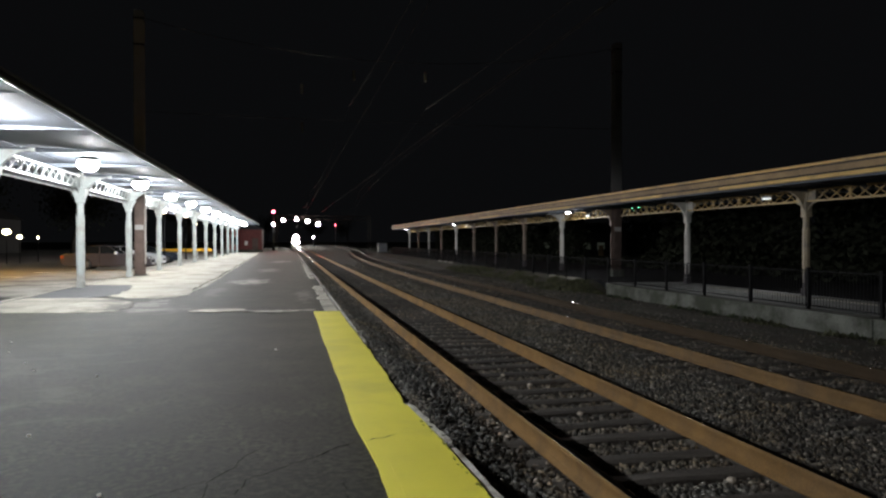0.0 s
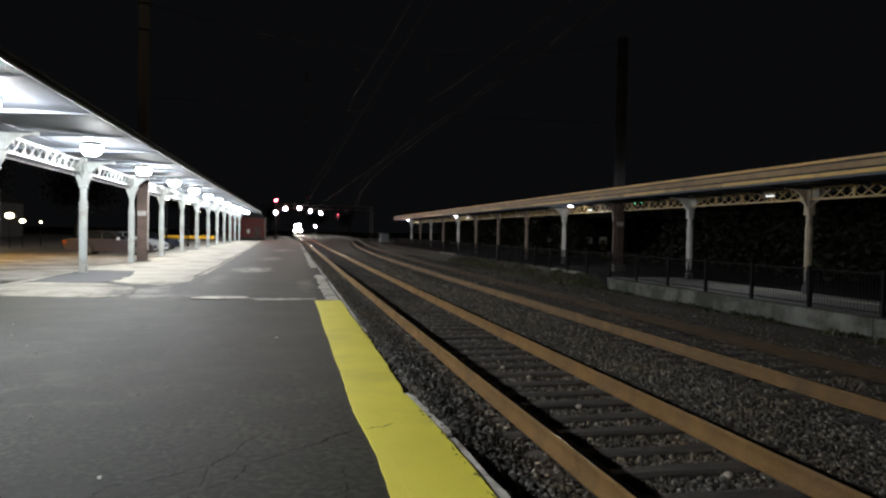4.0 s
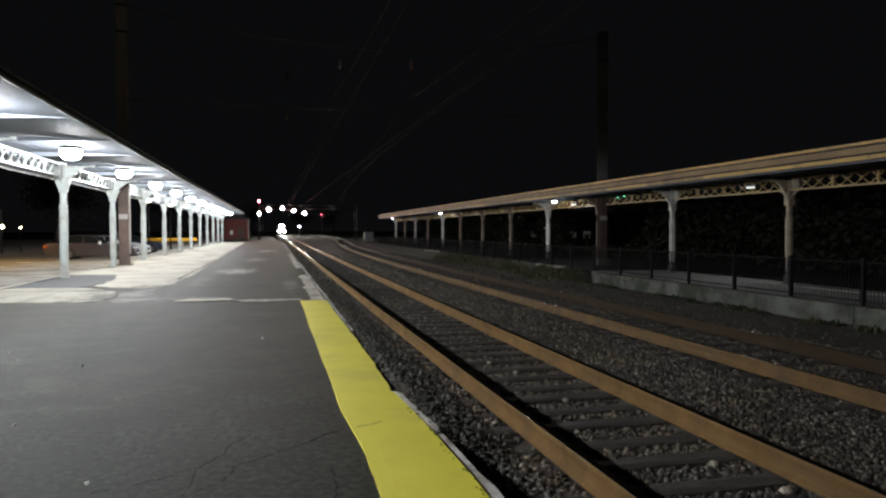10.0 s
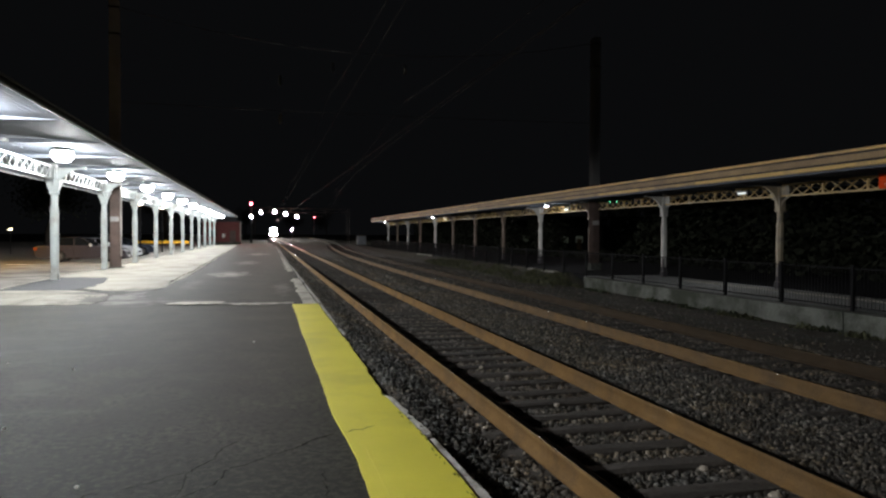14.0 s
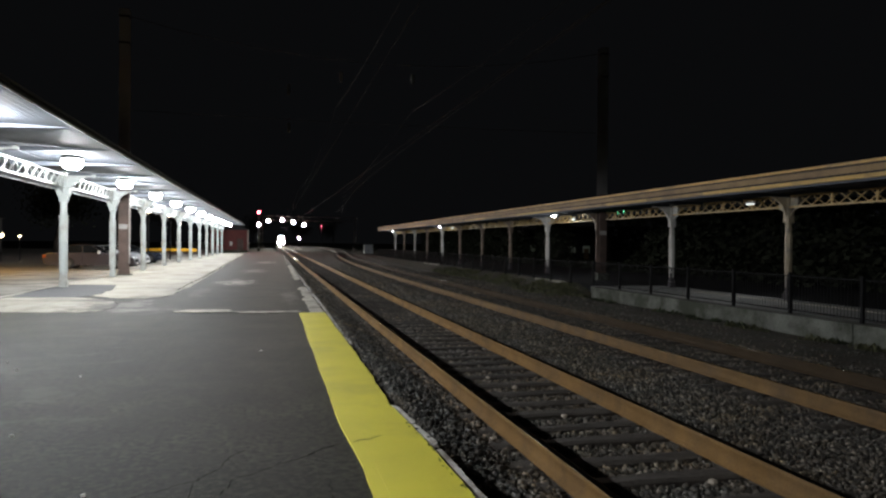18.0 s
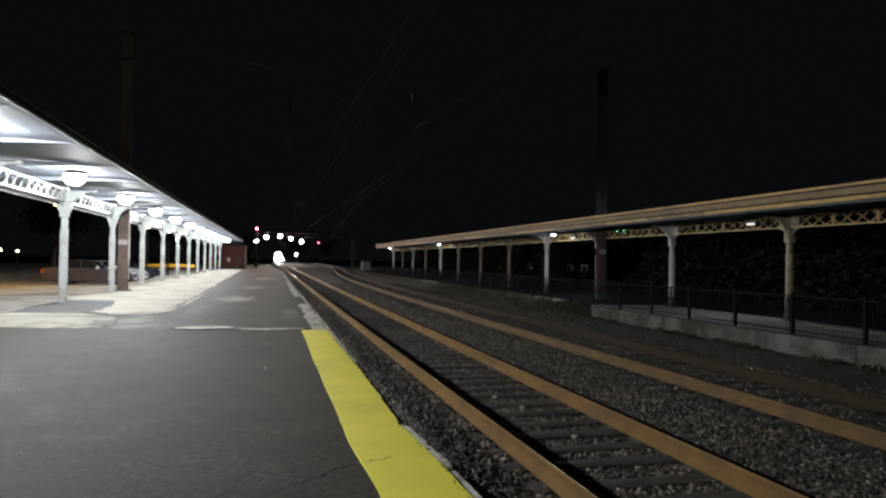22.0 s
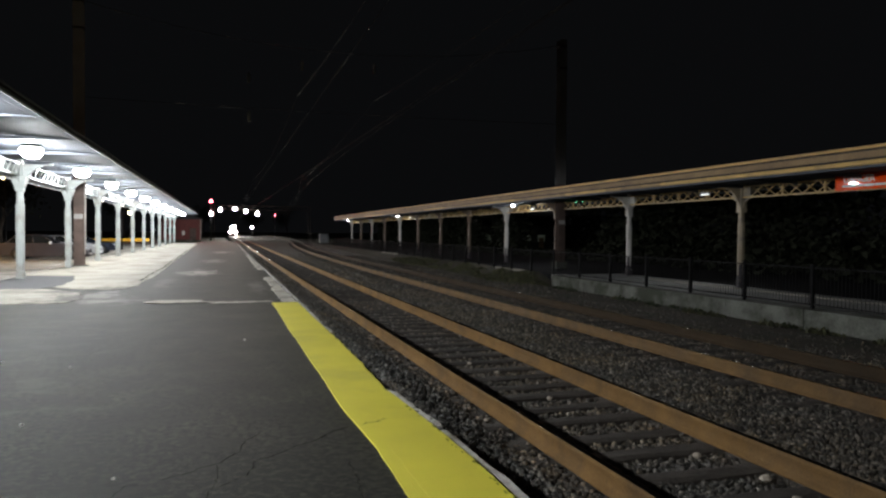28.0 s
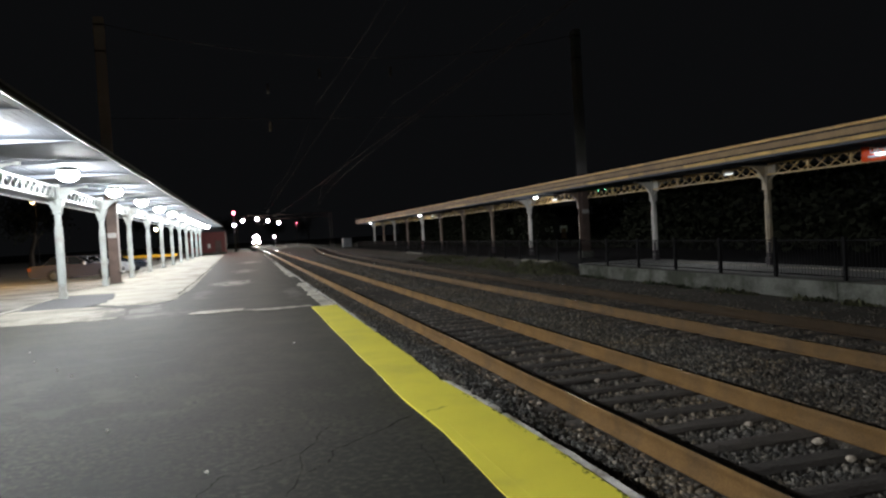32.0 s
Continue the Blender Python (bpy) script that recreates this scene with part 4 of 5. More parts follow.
    for turn in (0, 180):
        part("spandrel", me[6], iron, post, at=(0, 0, 0, 0, 0, turn))
        part("knee", me[7], iron, post, at=(0, 0, 0, 0, 0, turn))
    part("post_head", me[5], iron, post)
    part("bracket", me[3], iron, post)
    part("bracket", me[3], iron, post, at=(0, 0, 0, 0, 0, 180))
    part("gusset", me[4], iron, post)
    part("gusset", me[4], iron, post, at=(0, 0, 0, 0, 0, 180))
    return post


POST_MESH = {}


def truss(canopy, x, y0, y1, z, iron, height=0.44, crossings=11):
    """One lattice girder between two posts: chords and crossed flat bars."""
    t = part("truss", Shape().box(-0.05, 0.05, 0, y1 - y0, 0, 0.055).box(-0.05, 0.05, 0, y1 - y0, height - 0.055, height), iron, canopy, "riveted lattice girder", at=(x, y0, z))
    a, b = 0.5, y1 - y0 - 0.5
    step = (b - a) / crossings
    key = (iron.name, round(step, 3))
    if key not in BAR_MESH:
        up, down = Shape(), Shape()
        wide = 0.044 if iron == WHITE_IRON else 0.052
        up.bar((0.022, 0, 0.03), (0.022, step, height - 0.03), 0.02, wide, (1, 0, 0))
        down.bar((-0.022, 0, height - 0.03), (-0.022, step, 0.03), 0.02, wide, (1, 0, 0))
        web = Shape().box(-0.03, 0.03, -0.03, 0.03, 0.05, height - 0.05)
        BAR_MESH[key] = (up.mesh("bar", iron), down.mesh("bar", iron), web.mesh("web", iron))
    up, down, web = BAR_MESH[key]
    for k in range(crossings):
        part("bar", up, iron, t, at=(0, a + k * step, 0))
        part("bar", down, iron, t, at=(0, a + k * step, 0))
    for k in (2, 5, 8):
        part("web", web, iron, t, at=(0, a + (k + 0.5) * step, 0))
    return t


BAR_MESH = {}


def canopy(name, label, x, ys, base, beam, soffit, side, iron, tone, fascia, y_end, over=2.5):
    """A platform roof on one row of posts. side: +1 where its track lies to the right."""
    c = thing(name, label, "platform canopy", group="platform canopies")
    for k, y in enumerate(ys):
        # Far posts near a lamp get a paler iron, unlit ones a browner: painted lighting.
        pale, dull = side < 0 and k in (3, 5, 9, 11, 13), side < 0 and k in (4, 6, 7, 8, 10, 12)
        post_parts(c, x, y, base, beam, LIT_IRON if pale else UNLIT_IRON if dull else WORN_CREAM if side < 0 else iron, "cast-iron post in pale grey, painted as lamp-lit" if pale else "cast-iron post in dull brown, painted as unlit" if dull else tone)
    if side < 0:
        sleeve = Shape().box(-0.13, 0.13, -0.13, 0.13, 0.004, 0.26, 0.03).box(-0.111, 0.111, -0.111, 0.111, 0.26, 0.84, 0.05).mesh("painted_foot", FOOT_PAINT)
        for post in [o for o in c.children if o.name.startswith("post")]:
            part("painted_foot", sleeve, FOOT_PAINT, post, "dark painted post foot")
    for a, b in zip(ys, ys[1:]):
        truss(c, x, a, b, beam, iron)
    y0, y1 = ys[0] - 3.2, y_end
    q = 0.3 if side > 0 else 1.0      # the near roof ends in a thin eave
    boards = NEAR_SOFFIT if side > 0 else SOFFIT
    roof = Shape()
    ring = [(x - over + 0.16, soffit + 0.065), (x, soffit + 0.16), (x + over - 0.16, soffit + 0.065), (x + over - 0.16, soffit + 0.46 * q), (x, soffit + 0.28 + 0.44 * q), (x - over + 0.16, soffit + 0.46 * q)]
    roof.loft([[(a, y, b) for a, b in ring] for y in (y0, y1)])
    part("roof", roof, ROOFING, c, "dark tarred roof")
    for s in (-1, 1):
        for k in range(int((over - 0.15) / 0.15)):
            u0, u1 = 0.04 + 0.15 * k, 0.04 + 0.15 * k + 0.142
            za, zb = soffit + 0.15 - 0.041 * u0, soffit + 0.15 - 0.041 * u1
            r = [(x + s * u0, za - 0.02), (x + s * u1, zb - 0.02), (x + s * u1, zb), (x + s * u0, za)]
            part("soffit_board", Shape().loft([[(a, y, b) for a, b in r] for y in (y0 + 0.03, y1 - 0.03)]), boards, c, "grey painted soffit board")
    n = int((y1 - y0) / (3.82 if side > 0 else 2.55))
    rafter = Shape()
    rafter.loft([[(u * (over - 0.17), yy, h) for u, h in ((-1, 0.03), (1, 0.03), (1, -0.02), (0, -0.09), (-1, -0.02))] for yy in (-0.045, 0.045)])
    rm = rafter.mesh("rafter", boards)
    for k in range(n + 1):
        part("rafter", rm, boards, c, at=(x, y0 + 0.2 + k * (y1 - y0 - 0.4) / n, soffit + 0.035))
    for s in (-1, 1):
        e = x + s * over
        run = lambda ring, ya=y0, yb=y1: Shape().loft([[(e - s * a, y, soffit + b) for a, b in ring] for y in (ya, yb)])
        if side > 0:
            part("gutter", run(((0.0, 0.108), (0.0, 0.159), (0.03, 0.165), (0.12, 0.15), (0.12, 0.102)), y0 - 0.05, y1 + 0.05), fascia[0], c, "moulded roof gutter")
            part("drip_edge", run(((0.042, -0.008), (0.0, -0.028), (0.0, 0.004), (0.042, 0.004))), EAVE_PAINT, c, "thin white sheet-metal drip edge")
            part("fascia", Shape().box(*sorted((e - s * 0.14, e - s * 0.07)), y0, y1, soffit + 0.058, soffit + 0.103), fascia[1], c, "weathered fascia board")
            part("moulding", run(((0.02, 0.006), (0.02, 0.039), (0.05, 0.046), (0.16, 0.046), (0.16, 0.0), (0.06, 0.0))), fascia[2], c, "painted cornice moulding")
            continue
        part("gutter_lip", run(((-0.012, 0.478), (-0.012, 0.55), (0.05, 0.565), (0.05, 0.47)), y0 - 0.05, y1 + 0.05), CREAM_BOARD, c, "pale worn lip of the gutter")
        # Gutter and bead are painted dark to draw the shadow gaps of the eave.
        part("gutter", run(((0.055, 0.425), (0.055, 0.52), (0.14, 0.50), (0.14, 0.34)), y0 - 0.04, y1 + 0.04), DARK_BOARD, c, "roof gutter, shade under its lip put into dark paint")
        part("fascia", Shape().box(*sorted((e - s * 0.10, e - s * 0.03)), y0, y1, soffit + 0.25, soffit + 0.422), fascia[1], c, "weathered fascia board")
        part("bead", Shape().box(*sorted((e - s * 0.13, e - s * 0.07)), y0, y1, soffit + 0.198, soffit + 0.248), DARK_BOARD, c, "bead under the fascia, shadow line put into dark paint")
        part("soffit_trim", Shape().box(*sorted((e - s * 0.14, e - s * 0.06)), y0, y1, soffit, soffit + 0.066), SOFFIT, c, "blue-grey trim along the soffit")
        cuts = [y0, 13.0, 23.7, 27.8, 31.6, 38.0, 44.5, 52.0, 57.5, 66.0, 73.0, 84.0, 92.0, y1]
        for k, (ya, yb) in enumerate(zip(cuts, cuts[1:])):
            worn = s < 0 and k in (2, 4, 6, 8, 9, 11)
            part("moulding", run(((0.02, 0.085), (0.02, 0.18), (0.05, 0.196), (0.16, 0.196), (0.16, 0.07), (0.06, 0.07)), ya + 0.004, yb - 0.004), WORN_GOLD if worn else fascia[2], c, "faded brown cornice moulding" if worn else "painted cornice moulding")
    for y in (y0, y1):
        part("end_board", Shape().box(x - over + 0.17, x + over - 0.17, y - 0.04, y + 0.04, soffit + 0.14 * q, soffit + 0.5 * q), fascia[1], c)
    return c


LEFT_POSTS = [LEFT_Y0 + BAY * k for k in range(-5, 11)]
RIGHT_POSTS = [RIGHT_Y0 + BAY * k for k in range(-2, 12)]
# Near gutter and fascia take dark board: their lack of light is put into the paint.
canopy("canopy_near", "long platform canopy with white lattice girders and brightly lit lamps", LEFT_X, LEFT_POSTS, 0.006, 3.36, 3.93, 1, WHITE_IRON, "white-painted cast-iron post", (DARK_BOARD, DARK_BOARD, NEAR_SOFFIT), 107.0, 2.85)
canopy("canopy_far", "unlit cream platform canopy on cast-iron posts across the tracks", RIGHT_X, RIGHT_POSTS, -0.30, 2.93, 3.34, -1, CREAM_IRON, "cream-painted cast-iron post", (BROWN_BOARD, DEEP_BOARD, GOLD_BOARD), 108.0, 2.33)


def canopy_light(x, y, z, lens, label, group, drop=0.12):
    t = thing("canopy_light", label, "lamp", at=(x, y, z), group=group)
    q, deep = (1.15, 1.0) if lens == LAMP_GLASS else (0.5, 0.55)
    part("stem", Shape().turn([(0.02, 0.0), (0.02, drop)], 8, (0, 0, 0.1)), GREY_STEEL, t)
    part("housing", Shape().turn([(a * q, h * q) for a, h in ((0.05, 0.13), (0.1, 0.12), (0.26, 0.02), (0.27, 0.0), (0.25, -0.004))], 20), GREY_STEEL, t)
    ob = part("lens", Shape().turn([(a * q, h * q) for a, h in ((0.24, -0.006), (0.255, -0.06 * deep), (0.245, -0.13 * deep), (0.2, -0.2 * deep), (0.11, -0.245 * deep), (0.01, -0.255 * deep))], 20), lens, t, "glowing lamp lens")
    ob.visible_shadow = False
    return t


for k in range(-3, 11):
    canopy_light(LEFT_X + 1.2, LEFT_Y0 + BAY * (k - 0.5), 3.91, LAMP_GLASS, "bright white lamp under the platform canopy", "near canopy lamps", 0.08)
for y in (40.9, 71.5, 102.0):
    canopy_light(RIGHT_X - 1.2, y, 3.31, DIM_LAMP, "small white lamp under the far canopy", "far canopy lamps", 0.12)


def strip_light(x, y, z, length):
    t = thing("strip_light", "short white strip lamp on the lattice girder", "lamp", at=(x, y, z), group="strip lamps on the far canopy")
    part("housing", Shape().box(-0.05, 0.05, -length / 2 - 0.03, length / 2 + 0.03, 0.05, 0.11, 0.01), GREY_STEEL, t)
    part("tube", Shape().turn([(0.026, -length / 2), (0.026, length / 2)], 10, (0, 0, 0.02), "y"), STRIP_GLASS, t, "glowing lamp tube")


for y, z, l in ((23.9, 3.13, 0.45), (40.3, 3.05, 0.5), (70.3, 3.1, 0.6)):
    strip_light(RIGHT_X - 0.2, y, z, l)


def danger_sign():
    t = thing("danger_sign", "red enamel warning sign fixed to the lattice girder", "sign", at=(RIGHT_X - 0.13, 16.7, 3.19, 0, -1.6, 0.6))
    bevel(part("panel", Shape().box(-0.012, 0.012, -1.0, 1.0, -0.24, 0.24), RED_SIGN, t), 0.006, 1)
    for s in (-0.85, 0.85):
        part("strap", Shape().box(0.012, 0.08, s - 0.02, s + 0.02, -0.2, 0.2), BLACK_STEEL, t)
    font = bpy.data.curves.new("lettering", "FONT")
    font.body, font.size, font.offset, font.extrude, font.align_x, font.align_y = "DANGER", 0.27, 0.008, 0.003, "CENTER", "CENTER"
    tmp = new("lettering_source", font)
    me = bpy.data.meshes.new_from_object(tmp.evaluated_get(bpy.context.evaluated_depsgraph_get()))
    bpy.data.objects.remove(tmp)
    me.materials.clear()
    me.materials.append(WHITE_SIGN)
    part("lettering", me, WHITE_SIGN, t, "white block letters", at=(-0.016, 0.14, 0.08, 90, 0, -90))
    for k, (a, b) in enumerate(((-0.78, -0.42), (-0.38, -0.05), (0.0, 0.2), (0.25, 0.75))):
        part("text_bar", Shape().box(-0.016, -0.0125, a, b, -0.14, -0.08), WHITE_SIGN, t)


danger_sign()


# ---- overhead line ----
def line_pole(x, y, height, label, upper):
    t = thing("line_pole", label, "pole", at=(x, y, 0), group="overhead line poles")
    w, d = 0.21, 0.2
    # The upper length is paler only to imitate haze against the sky.
    for z0, z1, mat, tone in ((-0.3, 4.3, BROWN_STEEL, "brown weathered steel"), (4.3, height, upper, "upper length, paled to hold haze in its colour")):
        part("flange", Shape().box(-w, w, -d, -d + 0.025, z0, z1), mat, t, tone)
        part("flange", Shape().box(-w, w, d - 0.025, d, z0, z1), mat, t, tone)
        part("web", Shape().box(-0.012, 0.012, -d + 0.025, d - 0.025, z0, z1), mat, t, tone)
    part("foot", Shape().box(-0.34, 0.34, -0.32, 0.32, -0.35, 0.06, 0.03), OLD_CONCRETE, t, "concrete footing")
    part("number_plate", Shape().box(-0.19, 0.19, -d - 0.012, -d - 0.004, 2.12, 2.34), PLATE_GREY, t, "small pale plate")
    part("conduit", Shape().tube([(w + 0.035, -0.05, z) for z in (0.55, 1.5, 3.0, 4.0)], 0.035), GALVANISED_HAZED, t, "pale galvanised conduit")
    for z in (height - 1.6, height - 0.4):
        part("clamp", Shape().box(-w - 0.02, w + 0.02, -d - 0.02, d + 0.02, z, z + 0.08), BLACK_STEEL, t)


line_pole(-6.66, 36.0, 12.2, "brown steel overhead-line pole rising through the canopy", GALVANISED_HAZED)
line_pole(17.3, 36.5, 12.2, "brown steel overhead-line pole beside the far canopy", HAZED_STEEL)


def wires():
    def sag(x0, y0, z0, x1, y1, z1, drop, n=18):
        return [(x0 + (x1 - x0) * k / n, y0 + (y1 - y0) * k / n, z0 + (z1 - z0) * k / n - drop * 4 * (k / n) * (1 - k / n)) for k in range(n + 1)]
    span = thing("cross_span", "steel cross-span cables hung between the line poles", "cable")
    part("upper_cable", Shape().tube(sag(-6.5, 36, 11.9, 17.2, 36.4, 11.9, 1.4), 0.014, 6), WIRE, span)
    part("lower_cable", Shape().tube(sag(-6.5, 36, 7.6, 17.2, 36.4, 7.6, 0.1), 0.012, 6), WIRE, span)
    ins = Shape().turn([(0.02, 0.5), (0.03, 0.46)] + [p for i in range(5) for p in ((0.045, 0.42 - 0.085 * i), (0.105, 0.40 - 0.085 * i), (0.05, 0.36 - 0.085 * i))] + [(0.02, -0.04)], 12).mesh("insulator", PORCELAIN)
    for x, z in ((0.7, 8.75), (0.72, 6.9), (3.22, 9.5), (6.8, 9.6)):
        part("insulator", ins, PORCELAIN, span, "glazed porcelain insulator", at=(x, 36.15, z))
    feeder = thing("feeder_wire", "straight feeder wire high over the second track", "wire", group="overhead wires")
    part("cable", Shape().tube([(6.95 - 0.009 * y, y, 6.72) for y in range(-20, 300, 8)], 0.012, 6), WIRE, feeder)
    for x, swing, name in ((6.76, True, "overhead_wire"), (2.975, False, "overhead_wire")):
        t = thing(name, "overhead contact wire with its carrier cable above the track", "wire", group="overhead wires")
        pts = [(x + (curve2(y) if swing else 0), y, 6.62) for y in range(-20, 300, 8)]
        part("contact_wire", Shape().tube(pts, 0.007, 6), WIRE, t)
        for k in range(6):
            ya, yb = -20 + 56.0 * k, 36 + 56.0 * k
            part("carrier_cable", Shape().tube([(x + (curve2(p[1]) if swing else 0), p[1], p[2]) for p in sag(x, ya, 8.2, x, yb, 8.2, 0.9)], 0.006, 6), WIRE, t)


wires()


# ---- signal, shed, yard lamps, train ----
def signal_mast():
    t = thing("signal_mast", "tall railway signal mast showing a bright red light", "signal", at=(-3.19, 166.3, 0))
    part("mast", Shape().turn([(0.09, -0.2), (0.08, 8.6)], 12), GREY_STEEL, t)
    part("base", Shape().box(-0.3, 0.3, -0.3, 0.3, -0.5, 0.25, 0.03), OLD_CONCRETE, t)
    for z in (8.14, 5.55):
        bevel(part("signal_head", Shape().box(-0.32, 0.32, -0.16, 0.12, z - 0.55, z + 0.55, 0.08), BLACK_STEEL, t), 0.02, 1)
    for z, m in ((8.14, RED_LENS), (5.4, YARD_LENS)):
        part("lens", Shape().turn([(0.27, -0.01), (0.24, -0.07), (0.02, -0.1)], 16, (0, -0.16, z), "y"), m, t, "lit signal lens")
        part("hood", Shape().loft([[(0.31 * math.cos(a), -0.16 - l, z + 0.31 * math.sin(a)) for a in [math.pi * k / 8 for k in range(9)]] + [(0.295 * math.cos(a), -0.16 - l, z + 0.295 * math.sin(a)) for a in [math.pi * k / 8 for k in range(8, -1, -1)]] for l in (0.0, 0.35)]), BLACK_STEEL, t)
    for k in range(24):
        part("rung", Shape().box(-0.2, 0.2, 0.2, 0.225, 0.6 + 0.32 * k, 0.625 + 0.32 * k), GREY_STEEL, t)
    for s in (-0.2, 0.2):
        part("ladder_rail", Shape().box(s - 0.012, s + 0.012, 0.19, 0.23, 0.2, 8.4), GREY_STEEL, t)


signal_mast()


def signal_bridge():
    t = thing("signal_bridge", "steel signal bridge over the tracks carrying white lamps", "signal bridge", at=(0, 225.0, 0))
    for x in (-3.6, 24.5):
        for dx in (-0.35, 0.35):
            part("leg", Shape().box(x + dx - 0.08, x + dx + 0.08, -0.1, 0.1, -1.3, 9.2), BROWN_STEEL, t)
    for z in (8.0, 9.2):
        part("chord", Shape().box(-4.0, 24.9, -0.08, 0.08, z, z + 0.14), BROWN_STEEL, t)
    for k in range(20):
        a = -3.9 + 1.43 * k
        part("brace", Shape().bar((a, 0, 8.1 if k % 2 else 9.2), (a + 1.43, 0, 9.2 if k % 2 else 8.1), 0.08, 0.08), BROWN_STEEL, t)
    for x, z in ((-1.5, 7.95), (2.55, 8.3), (5.8, 7.6), (9.0, 6.85)):
        part("hanger", Shape().box(x - 0.04, x + 0.04, -0.2, -0.1, z, 8.6), BLACK_STEEL, t)
        part("lamp_head", Shape().turn([(0.12, 0.14), (0.42, 0.05), (0.44, -0.02)], 16, (x, -0.2, z), "y"), BLACK_STEEL, t)
        part("lamp_lens", Shape().turn([(0.41, -0.025), (0.33, -0.08), (0.02, -0.11)], 16, (x, -0.2, z), "y"), YARD_LENS, t, "glowing white lamp lens")


signal_bridge()


def dwarf_signal(x, y, z):
    t = thing("dwarf_signal", "short trackside signal with a white light", "signal", at=(x, y, -0.4))
    part("stand", Shape().box(-0.06, 0.06, -0.06, 0.06, 0, z), GREY_STEEL, t)
    part("head", Shape().box(-0.28, 0.28, -0.12, 0.16, z, z + 0.7, 0.05), BLACK_STEEL, t)
    part("lens", Shape().turn([(0.2, -0.12), (0.17, -0.16), (0.02, -0.18)], 14, (0, 0, z + 0.4), "y"), YARD_LENS, t, "lit signal lens")


dwarf_signal(7.4, 222.0, 2.8)


def red_marker(x, y, z):
    t = thing("marker_lamp", "small distant red marker lamp on a slender post", "lamp", at=(x, y, -1.2))
    part("post", Shape().turn([(0.07, 0), (0.06, z + 1.2)], 8), GREY_STEEL, t)
    part("lens", Shape().turn([(0.12, 0), (0.14, 0.1), (0.02, 0.22)], 12, (0, 0, z + 1.2)), RED_LENS, t, "lit red lens")


red_marker(14.5, 230.0, 6.6)


def shed():
    t = thing("brick_shed", "dark red brick shed at the end of the platform", "shed", at=(0, 0, 0))
    bevel(part("wall", Shape().box(-9.4, -3.9, 116.0, 122.0, -0.3, 3.4), BRICK_RED, t), 0.02, 1)
    part("roof", Shape().loft([[(-9.8, y, 3.4), (-3.5, y, 3.4), (-6.65, y, 4.7)] for y in (115.6, 122.4)]), ROOFING, t)
    part("door", Shape().box(-5.4, -4.5, 115.93, 116.0, 0.0, 2.05), BROWN_STEEL, t, "plain brown door")
    part("notice", Shape().box(-6.5, -6.1, 115.95, 116.0, 1.0, 1.6), WHITE_SIGN, t, "small pale notice")
    part("window", Shape().box(-8.6, -7.4, 115.94, 116.0, 1.1, 2.2), BLACK_GLASS, t)
    part("plinth", Shape().box(-9.5, -3.8, 115.9, 116.0, -0.3, 0.3), OLD_CONCRETE, t)


shed()


